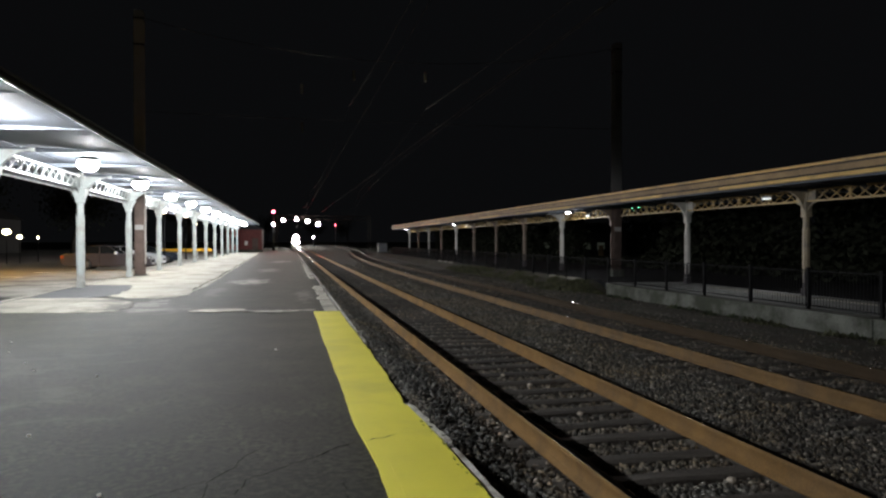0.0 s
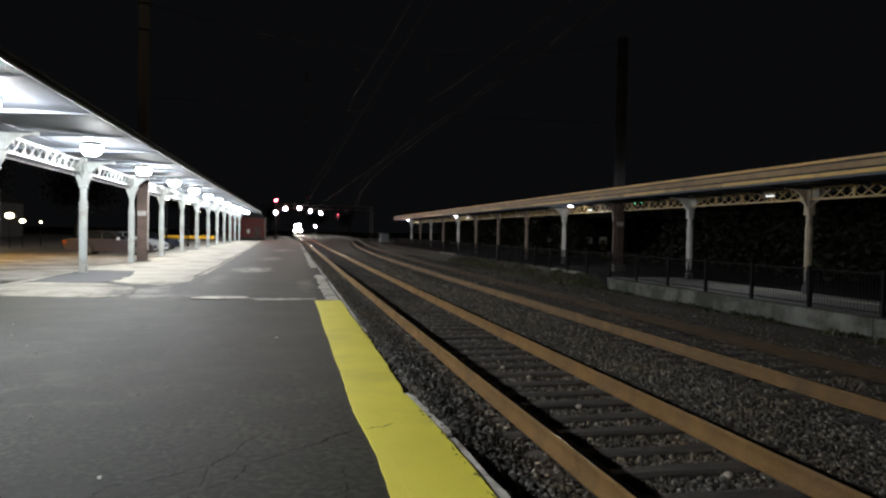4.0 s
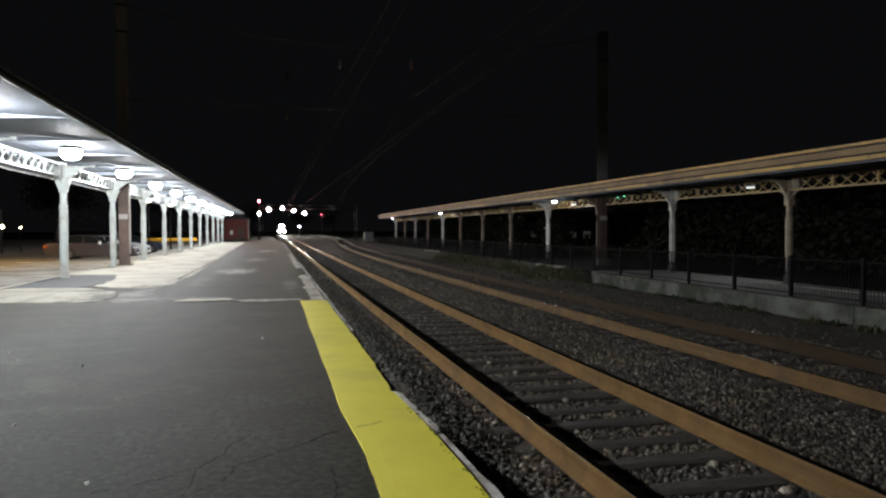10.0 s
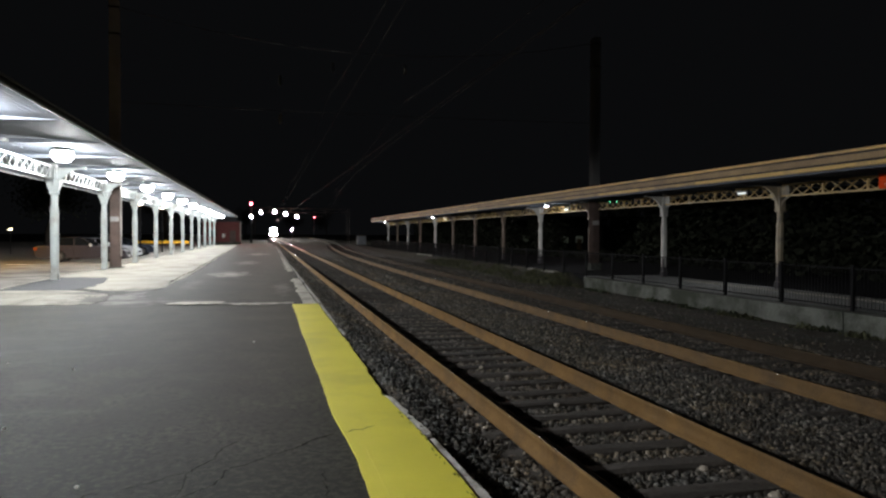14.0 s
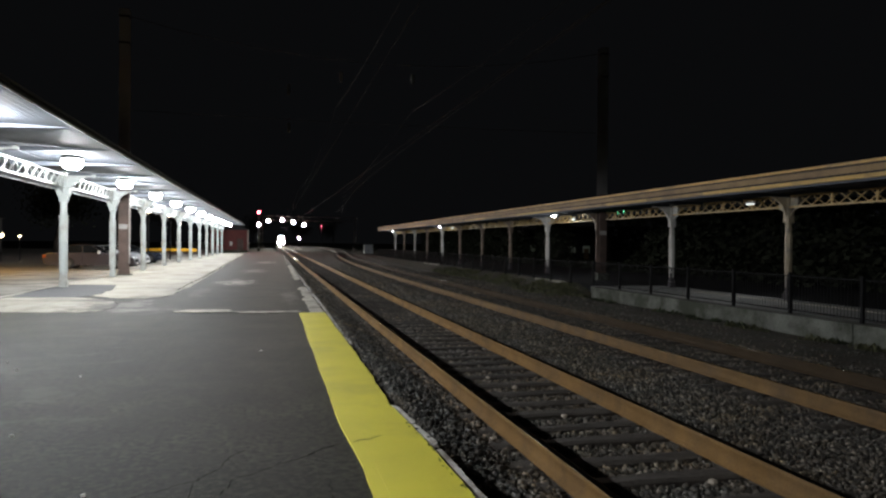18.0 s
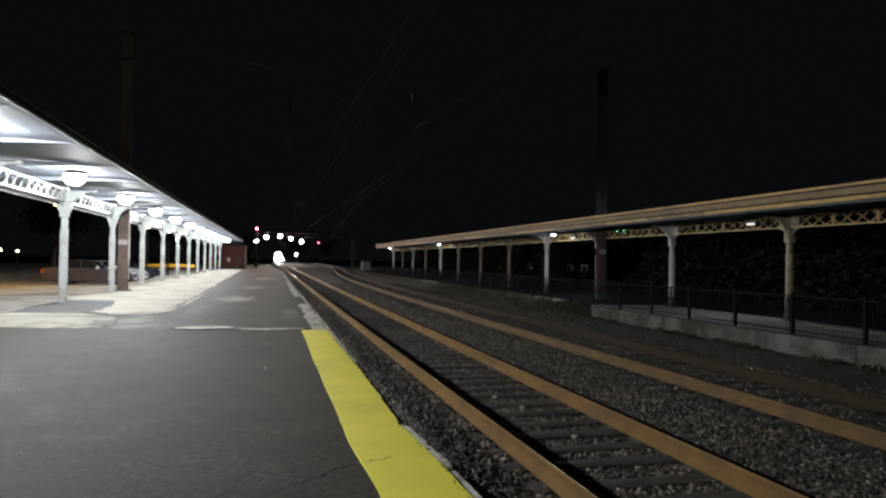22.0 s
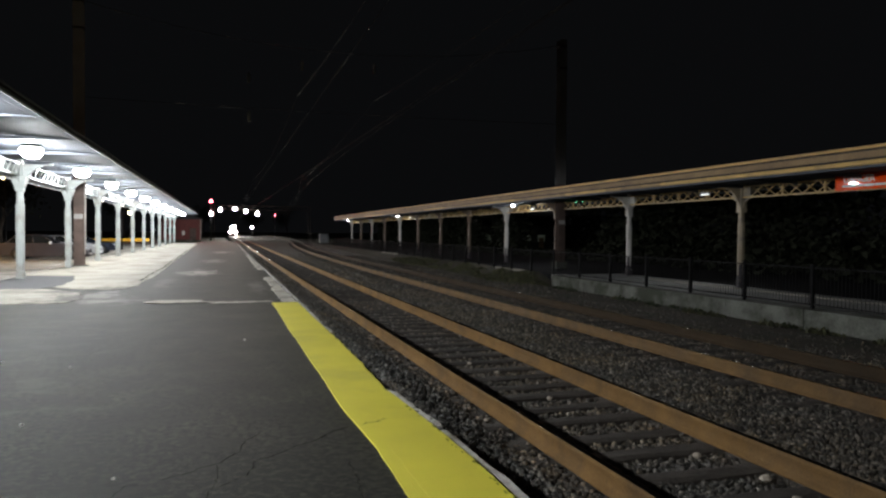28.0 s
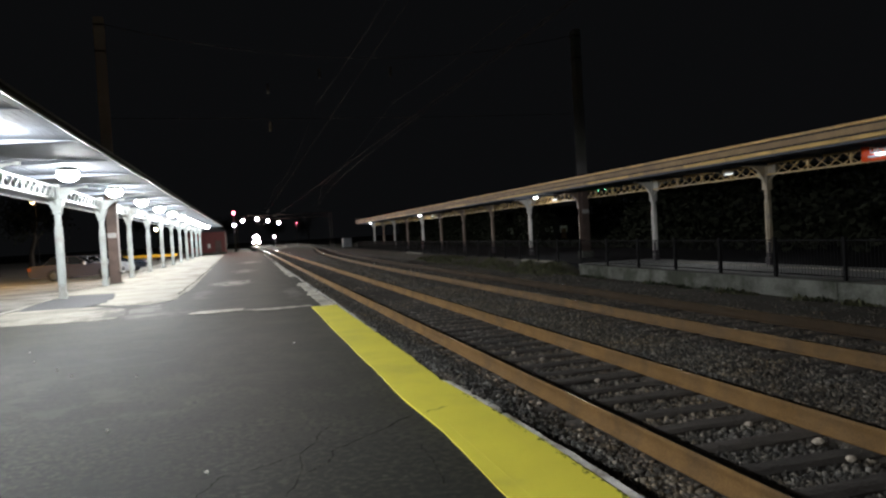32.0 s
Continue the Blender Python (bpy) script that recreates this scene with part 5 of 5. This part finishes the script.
def train():
    t = thing("commuter_train", "stainless-steel electric train waiting with a glaring headlight", "train", at=(2.975, 300.0, -0.056))
    ring = [(-1.5, 1.05), (-1.56, 1.5), (-1.56, 2.9), (-1.42, 3.5), (-1.0, 3.85), (0, 3.98), (1.0, 3.85), (1.42, 3.5), (1.56, 2.9), (1.56, 1.5), (1.5, 1.05)]
    for c in range(3):
        y = 26.3 * c
        body = part("car_body", Shape().loft([[(x * k, y + d, z) for x, z in ring] for d, k in ((0.0, 0.94), (0.35, 1.0), (25.6, 1.0), (25.9, 0.94))]), STAINLESS, t, "ribbed stainless-steel car body")
        for k in range(9):
            for s in (-1, 1):
                part("side_window", Shape().box(*sorted((s * 1.555, s * 1.575)), y + 2.4 + 2.45 * k, y + 4.2 + 2.45 * k, 2.05, 2.85), BLACK_GLASS, body)
        for b in (3.2, 22.6):
            bog = part("bogie", Shape().box(-1.2, 1.2, y + b - 1.7, y + b + 1.7, 0.4, 0.9, 0.1), BLACK_STEEL, t)
            for d in (-1.2, 1.2):
                for s in (-0.76, 0.76):
                    part("wheel", Shape().turn([(0.46, -0.06), (0.46, 0.06)], 20, (s, y + b + d, 0.46), "x"), RUST, bog)
    for x0, x1 in ((-1.3, -0.5), (0.5, 1.3)):
        part("windscreen", Shape().box(x0, x1, -0.03, 0.01, 2.15, 3.05), BLACK_GLASS, t)
    part("cab_door", Shape().box(-0.38, 0.38, -0.04, 0.0, 1.15, 3.1), STAINLESS, t)
    part("pilot", Shape().prism([(-1.3, -0.5), (1.3, -0.5), (1.45, 0.3), (-1.45, 0.3)], 0.15, 1.0), BLACK_STEEL, t)
    part("coupler", Shape().box(-0.15, 0.15, -0.8, -0.5, 0.75, 1.0, 0.04), BLACK_STEEL, t)
    for x, z, r in ((-0.45, 3.5, 0.42), (0.45, 3.5, 0.42), (-1.0, 1.45, 0.36), (1.0, 1.45, 0.36)):
        h = part("headlight", Shape().turn([(r + 0.05, 0.05), (r + 0.05, -0.08), (r, -0.1)], 18, (x, 0.0, z), "y"), GREY_STEEL, t)
        part("lens", Shape().turn([(r, -0.1), (r * 0.8, -0.13), (0.01, -0.14)], 18, (x, 0.0, z), "y"), HEAD_LENS, h, "glaring headlight lens")
    pan = part("pantograph", Shape().bar((-0.6, 6.0, 4.05), (-0.5, 7.4, 5.2), 0.05, 0.05).bar((0.6, 6.0, 4.05), (0.5, 7.4, 5.2), 0.05, 0.05).bar((-0.5, 7.4, 5.2), (-0.4, 6.2, 6.58), 0.04, 0.04).bar((0.5, 7.4, 5.2), (0.4, 6.2, 6.58), 0.04, 0.04), BLACK_STEEL, t)
    part("contact_shoe", Shape().bar((-0.8, 6.2, 6.6), (0.8, 6.2, 6.6), 0.1, 0.05), BLACK_STEEL, pan)
    return t


the_train = train()


# ---- parking lot things ----
def car(name, label, x_nose, y, paint, length=4.75, tall=1.45, lights=None, tail=0.88):
    """A parked car whose nose points to the platform (+x)."""
    t = thing(name, label, "car", at=(x_nose - length, y, -0.13), group="parked cars")
    L = length
    low = [(0.05, 0.35), (0.0, 0.55), (0.04, 0.86), (0.35, 0.96), (L * 0.62, 0.95), (L * 0.78, 0.90), (L - 0.25, 0.76), (L - 0.03, 0.62), (L, 0.42), (L - 0.1, 0.24), (0.3, 0.24)]
    rings = []
    for yy, k in ((-0.88, 0.0), (-0.84, 0.06), (0.84, 0.06), (0.88, 0.0)):
        rings.append([(px + (0.05 if k == 0 and px < 0.3 else -0.05 if k == 0 and px > L - 0.4 else 0), yy, pz + (0.02 if k else -0.02 * (pz > 0.7))) for px, pz in low])
    body = part("body", Shape().loft(rings), paint, t)
    bevel(body, 0.05, 2)
    cab = [(0.75, 0.93), (L * 0.66, 0.93), (L * 0.52, tall - 0.03), (L * 0.42, tall), (L * 0.24, tall - 0.02)]
    part("cabin", Shape().loft([[(px, yy * (1 if pz < 1 else 0.8), pz) for px, pz in cab] for yy in (-0.80, 0.80)]), BLACK_GLASS, t, "dark tinted glasshouse")
    roof = [(L * 0.235, tall - 0.03), (L * 0.42, tall + 0.012), (L * 0.525, tall - 0.02), (L * 0.42, tall - 0.03)]
    part("roof", Shape().loft([[(px, yy, pz) for px, pz in roof] for yy in (-0.66, 0.66)]), paint, t)
    for s in (-1, 1):
        for a, b in (((0.78, 0.95), (L * 0.25, tall - 0.02)), ((L * 0.43, 0.95), (L * 0.42, tall - 0.02)), ((L * 0.655, 0.95), (L * 0.515, tall - 0.03))):
            part("pillar", Shape().bar((a[0], s * 0.815, a[1]), (b[0], s * 0.655, b[1]), 0.03, 0.07, (0, 1, 0)), paint, t)
        # With lights set, near-white glass replaces the paint as a painted glint.
        part("mirror", Shape().box(L * 0.60, L * 0.60 + 0.14, *sorted((s * 0.86, s * 1.04)), 0.93, 1.08, 0.03), CLEAR_LAMP if lights else paint, t, "door mirror, near-white where a glint is painted in")
        for wx in (tail, L - 0.92):
            w = part("wheel", Shape().turn([(0.2, -0.1), (0.3, -0.105), (0.325, -0.08), (0.325, 0.08), (0.3, 0.105), (0.2, 0.1)], 24, (wx, s * 0.80, 0.325), "y"), TYRE, t)
            part("rim", Shape().turn([(0.2, -0.105), (0.18, -0.12), (0.06, -0.09), (0.02, -0.1), (0.02, 0.1), (0.06, 0.09), (0.18, 0.12), (0.2, 0.105)], 20, (wx, s * 0.80, 0.325), "y"), RIM, w)
            part("wheel_arch", Shape().loft([[(wx + rr * math.cos(a), yy, 0.325 + rr * math.sin(a)) for a in [math.pi * k / 10 for k in range(11)] for rr in (0.37,)] + [(wx + 0.335 * math.cos(a), yy, 0.325 + 0.335 * math.sin(a)) for a in [math.pi * k / 10 for k in range(10, -1, -1)]] for yy in (s * 0.84, s * 0.893)]), BLACK_STEEL, t)
        part("headlight", Shape().loft([[(L - 0.42, s * 0.84, z), (L - 0.10, s * 0.70, z - 0.02), (L - 0.06, s * 0.45, z - 0.03), (L - 0.3, s * 0.5, z + 0.02)] for z in (0.60, 0.74)]), CLEAR_LAMP, t, "clear headlight")
        part("tail_light", Shape().box(0.0, 0.22, *sorted((s * 0.62, s * 0.885)), 0.68, 0.86, 0.02), AMBER, t, "orange-red tail light")
        part("door_line", Shape().box(L * 0.43 - 0.006, L * 0.43 + 0.006, *sorted((s * 0.879, s * 0.886)), 0.35, 0.92), BLACK_STEEL, t)
        part("door_handle", Shape().box(L * 0.36, L * 0.36 + 0.16, *sorted((s * 0.88, s * 0.905)), 0.80, 0.83), paint, t)
        part("sill", Shape().box(tail + 0.42, L - 1.34, *sorted((s * 0.86, s * 0.892)), 0.22, 0.30), paint, t)
    part("grille", Shape().box(L - 0.05, L + 0.012, -0.4, 0.4, 0.42, 0.56), BLACK_STEEL, t)
    part("bumper", Shape().box(L - 0.12, L + 0.03, -0.8, 0.8, 0.26, 0.40, 0.03), paint, t)
    part("plate", Shape().box(L + 0.03, L + 0.04, -0.16, 0.16, 0.30, 0.38), WHITE_SIGN, t)
    return t


car("parked_car", "taupe hatchback parked nose-in beside the walkway kerb", -8.2, 48.3, TAUPE_PAINT, 5.1, 1.46, True, 1.4)
car("parked_car", "silver car parked beside a taupe one", -8.3, 53.0, SILVER_PAINT, 4.6, 1.40, True)
car("parked_car", "dark blue car parked beyond the silver one", -8.3, 60.5, DARK_PAINT, 4.7, 1.4)


def guard_rail():
    t = thing("guard_rail", "yellow painted guard rail at the end of the lot", "guard rail")
    part("beam", Shape().loft([[(x, 78 + a, 0.7 + b) for a, b in ((0, -0.15), (-0.05, -0.09), (0, 0), (-0.05, 0.09), (0, 0.15), (0.03, 0))] for x in (-16.0, -7.6)]), YELLOW_RAIL, t)
    for k in range(5):
        part("post", Shape().box(-15.7 + 1.65 * k, -15.58 + 1.65 * k, 78.03, 78.15, -0.13, 0.8), GREY_STEEL, t)


guard_rail()


def street_lamp(x, y, h, lens, label, arm=0.9):
    t = thing("street_lamp", label, "street lamp", at=(x, y, -0.13))
    part("pole", Shape().turn([(0.13, 0), (0.11, 0.3), (0.08, 0.35), (0.06, h - 0.1)], 12), BLACK_STEEL, t)
    part("base", Shape().box(-0.22, 0.22, -0.22, 0.22, 0, 0.12, 0.03), OLD_CONCRETE, t)
    part("arm", Shape().tube([(0, 0, h - 0.3), (0, -arm * 0.3, h - 0.05), (0, -arm, h + 0.06)], 0.035), GREY_STEEL, t)
    part("head", Shape().loft([[(-0.13, -arm - 0.5, h), (0.13, -arm - 0.5, h), (0.1, -arm - 0.5, h + 0.1), (-0.1, -arm - 0.5, h + 0.1)], [(-0.17, -arm, h), (0.17, -arm, h), (0.12, -arm, h + 0.16), (-0.12, -arm, h + 0.16)]]), GREY_STEEL, t)
    part("lens", Shape().box(-0.12, 0.12, -arm - 0.44, -arm - 0.05, h - 0.07, h - 0.003, 0.03), lens, t, "glowing lamp lens")


street_lamp(-18.25, 70.0, 6.1, SODIUM, "tall street lamp in the parking lot with an orange light", 0.6)
street_lamp(-18.0, 40.6, 7.2, SODIUM, "street lamp beside the lot with an orange light", 0.35)


def globe_lamp(x, y, z, r, lens, label, category="street lamp"):
    t = thing("globe_lamp", label, category, at=(x, y, -0.13))
    part("pole", Shape().turn([(0.09, 0), (0.06, 0.4), (0.045, z - r)], 12), BLACK_STEEL, t)
    part("collar", Shape().turn([(0.05, z - r - 0.1), (0.1, z - r), (0.08, z - r + 0.05)], 12), BLACK_STEEL, t)
    g = part("globe", Shape().turn([(r * math.sin(a), z - r * math.cos(a)) for a in [math.pi * (0.06 + 0.88 * k / 10) for k in range(11)]], 18), lens, t, "glowing globe")
    g.visible_shadow = False


globe_lamp(-8.75, 56.0, 3.9, 0.17, WARM_GLOBE, "globe lamp on a black post beside the walkway kerb")
globe_lamp(-9.34, 71.8, 4.2, 0.22, WARM_GLOBE, "globe lamp on a black post at the lot's edge")
globe_lamp(-12.5, 105.0, 4.1, 0.22, WARM_GLOBE, "globe lamp on a black post far down the lot")


def house(x, y, w, d, h, lit, label):
    t = thing("house", label, "house", at=(x, y, -1.2))
    part("wall", Shape().box(-w / 2, w / 2, -d / 2, d / 2, 0, h), DARK_BOARD, t)
    part("roof", Shape().loft([[(-w / 2 - 0.4, yy, h), (w / 2 + 0.4, yy, h), (0, yy, h + w * 0.3)] for yy in (-d / 2 - 0.4, d / 2 + 0.4)]), ROOFING, t)
    part("chimney", Shape().box(w * 0.2, w * 0.2 + 0.6, -0.3, 0.3, h, h + w * 0.3 + 0.6), BRICK_RED, t)
    k = 0
    for fl in range(2):
        for i in range(3):
            a = -w / 2 + w * (0.14 + 0.29 * i)
            z = 1.55 + 2.6 * fl
            win = part("window", Shape().box(a, a + w * 0.14, -d / 2 - 0.05, -d / 2 - 0.005, z, z + 1.05), WINDOW_GLOW if (fl, i) in lit else BLACK_GLASS, t)
            part("sill", Shape().box(a - 0.08, a + w * 0.14 + 0.08, -d / 2 - 0.14, -d / 2 - 0.005, z - 0.1, z - 0.02), DARK_BOARD, win)
    part("door", Shape().box(-w * 0.05, w * 0.05, -d / 2 - 0.06, -d / 2 - 0.006, 0.1, 2.2), BROWN_BOARD, t)


house(45.87, 106.0, 8, 8, 5.6, {(0, 0), (0, 1)}, "dark house with two dim lit windows beyond the far platform")
house(46.2, 124.0, 8, 8, 5.4, {(0, 0)}, "dark house with one lit window behind the far canopy")
house(-46.0, 118.0, 12, 9, 6.0, {(0, 0), (0, 1)}, "dark house with lit windows beyond the parking lot")


def porch_light(x, y, z, r, label):
    t = thing("porch_lamp", label, "lamp", at=(x, y, -0.13))
    part("post", Shape().turn([(0.035, 0), (0.025, z - r)], 10), BLACK_STEEL, t)
    part("globe", Shape().turn([(r * 1.4 * math.sin(a), z - r * math.cos(a)) for a in [math.pi * (0.06 + 0.88 * k / 8) for k in range(9)]], 16), WARM_GLOBE, t, "glowing globe")


porch_light(-20.5, 60.0, 2.42, 0.21, "large white globe lamp beyond the parking lot")
porch_light(-20.6, 63.0, 2.05, 0.14, "small white lamp beyond the parking lot")
porch_light(-20.2, 66.0, 2.0, 0.07, "small white lamp beyond the parking lot")


# ---- trackside clutter and plants ----
def relay_box(x, y, z):
    t = thing("relay_box", "grey steel relay cabinet beside the far track", "cabinet", at=(x, y, z))
    bevel(part("body", Shape().box(-0.8, 0.8, -0.5, 0.5, 0.12, 2.15), GREY_STEEL, t), 0.03, 2)
    for s in (-1, 1):
        part("door", Shape().box(*sorted((s * 0.03, s * 0.74)), -0.53, -0.503, 0.22, 2.05), GREY_STEEL, t)
        part("handle", Shape().box(*sorted((s * 0.08, s * 0.12)), -0.57, -0.533, 1.0, 1.25), BLACK_STEEL, t)
    part("roof", Shape().box(-0.88, 0.88, -0.6, 0.58, 2.15, 2.22), GREY_STEEL, t)
    part("plinth", Shape().box(-0.86, 0.86, -0.56, 0.56, -0.4, 0.12), OLD_CONCRETE, t)


relay_box(16.9, 133.0, -0.95)


def green_indicator():
    t = thing("indicator_light", "small box with two lit green lamps on the far lattice girder", "lamp", at=(RIGHT_X - 0.14, 34.34, 3.275))
    bevel(part("box", Shape().box(-0.03, 0.06, -0.43, 0.43, -0.05, 0.05), BLACK_STEEL, t), 0.008, 1)
    for y in (-0.35, 0.35):
        part("lens", Shape().turn([(0.03, -0.03), (0.027, -0.045), (0.005, -0.05)], 12, (0, y, 0), "x"), GREEN_LENS, t, "lit green lens")


green_indicator()


def weeds(name, label, spots, seed, blades, tall, leaf):
    r = random.Random(seed)
    v, f = [], []
    for cx, cy, rad in spots:
        for _ in range(blades):
            a, d = r.uniform(0, 6.283), rad * math.sqrt(r.random())
            x, y = cx + d * math.cos(a), cy + 1.6 * d * math.sin(a)
            z = verge_height(x, y) if x > 9.4 else bed_height(x, y)
            h, b = tall * r.uniform(0.35, 1.0) * (1.1 - d / rad * 0.7), r.uniform(0, 6.283)
            w = r.uniform(0.012, 0.035)
            lx, ly = math.cos(b) * h * 0.45, math.sin(b) * h * 0.45
            px, py = -math.sin(b) * w, math.cos(b) * w
            o = len(v)
            v += [(x - px, y - py, z - 0.03), (x + px, y + py, z - 0.03), (x + lx * 0.4 + px * 1.3, y + ly * 0.4 + py * 1.3, z + h * 0.6), (x + lx * 0.4 - px * 1.3, y + ly * 0.4 - py * 1.3, z + h * 0.6), (x + lx, y + ly, z + h)]
            f += [(o, o + 1, o + 2, o + 3), (o + 3, o + 2, o + 4)]
    ob = part(name, Shape().add(v, f), leaf)
    tagged(ob, label, "weeds", kind="stuff")


rw = random.Random(21)
weeds("weeds", "low dark weeds on the verge below the far platform", [(rw.uniform(12.6, 13.6), rw.uniform(9, 50), rw.uniform(0.12, 0.4)) for _ in range(14)] + [(rw.uniform(9.8, 12.6), rw.uniform(9, 40), 0.15) for _ in range(3)] + [(12.0 + 0.25 * k, 31 + 2.2 * k, 1.0) for k in range(6)], 22, 90, 0.2, DRY_LEAF)


weeds("tall_weeds", "taller green weeds growing against the far platform wall", [(rw.uniform(12.9, 13.62), rw.choice((12, 15.5, 19, 22, 27, 30)) + rw.gauss(0, 1.3), rw.uniform(0.12, 0.25)) for _ in range(12)], 23, 40, 0.22, LEAF)


weeds("brambles", "dark brambles and grass on the bank beyond the wall", [(rw.uniform(13.0, 13.9), rw.uniform(31, 34.5), 0.5) for _ in range(14)] + [(rw.uniform(12.6, 14.0), rw.uniform(34, 60), rw.uniform(0.3, 0.7)) for _ in range(40)], 24, 80, 0.22, DRY_LEAF)


def tree(x, y, z, h, spread, seed, label):
    r = random.Random(seed)
    t = thing("tree", label, "tree", at=(x, y, z), group="dark trees")
    trunk = Shape()
    bend = [(0, 0)] + [(r.uniform(-0.25, 0.25) * k, r.uniform(-0.25, 0.25) * k) for k in range(1, 6)]
    trunk.loft([[(bx + rr * math.cos(a), by + rr * math.sin(a), hh) for a in [2 * math.pi * i / 9 for i in range(9)]] for (bx, by), rr, hh in zip(bend, (0.34, 0.26, 0.22, 0.17, 0.11, 0.04), (0, 0.16 * h, 0.34 * h, 0.52 * h, 0.7 * h, 0.88 * h))], True)
    part("trunk", trunk, BARK, t)
    centres = []
    for i in range(11):
        a, k = r.uniform(0, 6.283), r.uniform(0.3, 0.75)
        s = Vector((bend[2][0], bend[2][1], k * h * 0.8))
        e = Vector((math.cos(a) * spread * r.uniform(0.4, 0.95), math.sin(a) * spread * r.uniform(0.4, 0.95), min(h * 0.97, k * h * 0.8 + h * r.uniform(0.12, 0.4))))
        part("limb", Shape().tube([s, s.lerp(e, 0.5) + Vector((0, 0, 0.3)), e], 0.06, 6), BARK, t)
        centres += [e, s.lerp(e, 0.7)]
    v, f = [], []
    for _ in range(2600):
        c = r.choice(centres)
        p = c + Vector((r.gauss(0, 1), r.gauss(0, 1), r.gauss(0, 0.8))) * spread * 0.24
        a = Vector((r.gauss(0, 1), r.gauss(0, 1), r.gauss(0, 1))).normalized() * r.uniform(0.12, 0.26)
        b = a.orthogonal().normalized() * a.length * 0.55
        o = len(v)
        v += [tuple(p - a), tuple(p + b), tuple(p + a), tuple(p - b)]
        f.append((o, o + 1, o + 2, o + 3))
    tagged(part("crown", Shape().add(v, f), CROWN, t), kind="stuff")


for i, (x, y, h) in enumerate(((-31, 76, 12), (-26, 98, 11), (-16, 128, 10), (12, 345, 14), (26, 330, 15), (-10, 360, 14))):
    tree(x, y, -1.2 if x > 0 else -0.1, h, h * 0.36, 100 + i, "bare dark tree with thin foliage against the night sky")


def hedge():
    """A rough belt of bushes and low trees, with a low gap through which the houses show."""
    r = random.Random(77)
    v, f = [], []
    for _ in range(46000):
        y = r.uniform(-8, 120)
        tall = 1.0 - min(1.0, max(0.0, (y - 42) / 4)) * min(1.0, max(0.0, (74 - y) / 4))
        tall = max(tall, min(1.0, max(0.0, 3.6 - abs(y - 62.8))))
        top = 0.3 + 3.8 * tall + 0.5 * noise.noise((y * 0.25, 0, 2)) + 0.4 * noise.noise((y * 0.9, 3, 2))
        p = Vector((24.8 + r.uniform(-0.9, 1.2), y, -0.3 + (top + 0.3) * r.random() ** 0.85))
        a = Vector((r.gauss(0, 1), r.gauss(0, 1), r.gauss(0, 1))).normalized() * r.uniform(0.09, 0.24)
        q = a.orthogonal().normalized() * a.length * 0.6
        o = len(v)
        v += [tuple(p - a), tuple(p + q), tuple(p + a), tuple(p - q)]
        f.append((o, o + 1, o + 2, o + 3))
    ob = part("hedge", Shape().add(v, f), CROWN)
    tagged(ob, "rough dark hedge and bushes behind the far platform", "hedge", kind="stuff")


hedge()


def far_wood():
    """Low woods beyond the houses on the far side."""
    r = random.Random(78)
    v, f = [], []
    for _ in range(9000):
        y = r.uniform(50, 175)
        top = 5.6 + 1.3 * noise.noise((y * 0.12, 1, 2)) + 0.7 * noise.noise((y * 0.5, 3, 2))
        p = Vector((54.0 + r.uniform(-2, 2), y, -1.2 + (top + 1.2) * r.random() ** 0.85))
        a = Vector((r.gauss(0, 1), r.gauss(0, 1), r.gauss(0, 1))).normalized() * r.uniform(0.3, 0.7)
        q = a.orthogonal().normalized() * a.length * 0.6
        o = len(v)
        v += [tuple(p - a), tuple(p + q), tuple(p + a), tuple(p - q)]
        f.append((o, o + 1, o + 2, o + 3))
    tagged(part("far_wood", Shape().add(v, f), CROWN), "low dark woods beyond the houses", "woods", kind="stuff")


far_wood()


def litter():
    r = random.Random(31)
    sh = Shape()
    for x, y in [(-4.2, 12.66), (-3.85, 11.53), (-3.3, 10.47), (-2.99, 9.82), (-2.14, 9.25), (-2.01, 6.56), (-0.13, 11.0), (-1.1, 4.95)]:
        s = r.uniform(0.011, 0.018)
        a = r.uniform(0, 3.14)
        ring = [(x + s * k * math.cos(a + i * 1.047), y + s * k * math.sin(a + i * 1.047)) for i, k in enumerate((1, 0.7, 1.1, 0.8, 1.2, 0.6))]
        sh.prism(ring, 0.0, 0.016)
    tagged(part("litter", sh, LITTER), "small pale scraps of litter on the asphalt", "litter", kind="stuff")


litter()


def pale_stones():
    r = random.Random(8)
    for x, y, s in ((3.35, 5.05, 0.055), (3.5, 4.42, 0.06), (3.06, 7.3, 0.045), (2.9, 9.6, 0.04), (3.05, 8.9, 0.04), (1.75, 6.2, 0.035), (3.4, 4.0, 0.05), (2.05, 6.6, 0.03)):
        sh, s = Shape(), s * 0.75
        sh.turn([(s * 0.5, -0.02), (s, 0.0), (s * 0.8, s * 0.45), (s * 0.3, s * 0.6)], 7, smooth=False)
        sh.v = [(a + r.uniform(-0.2, 0.2) * s, b + r.uniform(-0.2, 0.2) * s, c) for a, b, c in sh.v]
        ob = part("stone", sh, PALE_STONE, None, at=(x, y, -0.235))
        tagged(ob, "pale stone lying on the ballast", "stone", group="pale stones")


pale_stones()


def motions():
    """The train stands waiting at its place for the whole time."""
    walk(the_train, [(0.0, pose(2.975, 300.0, -0.056)), (32.0, pose(2.975, 300.0, -0.056))])


motions()
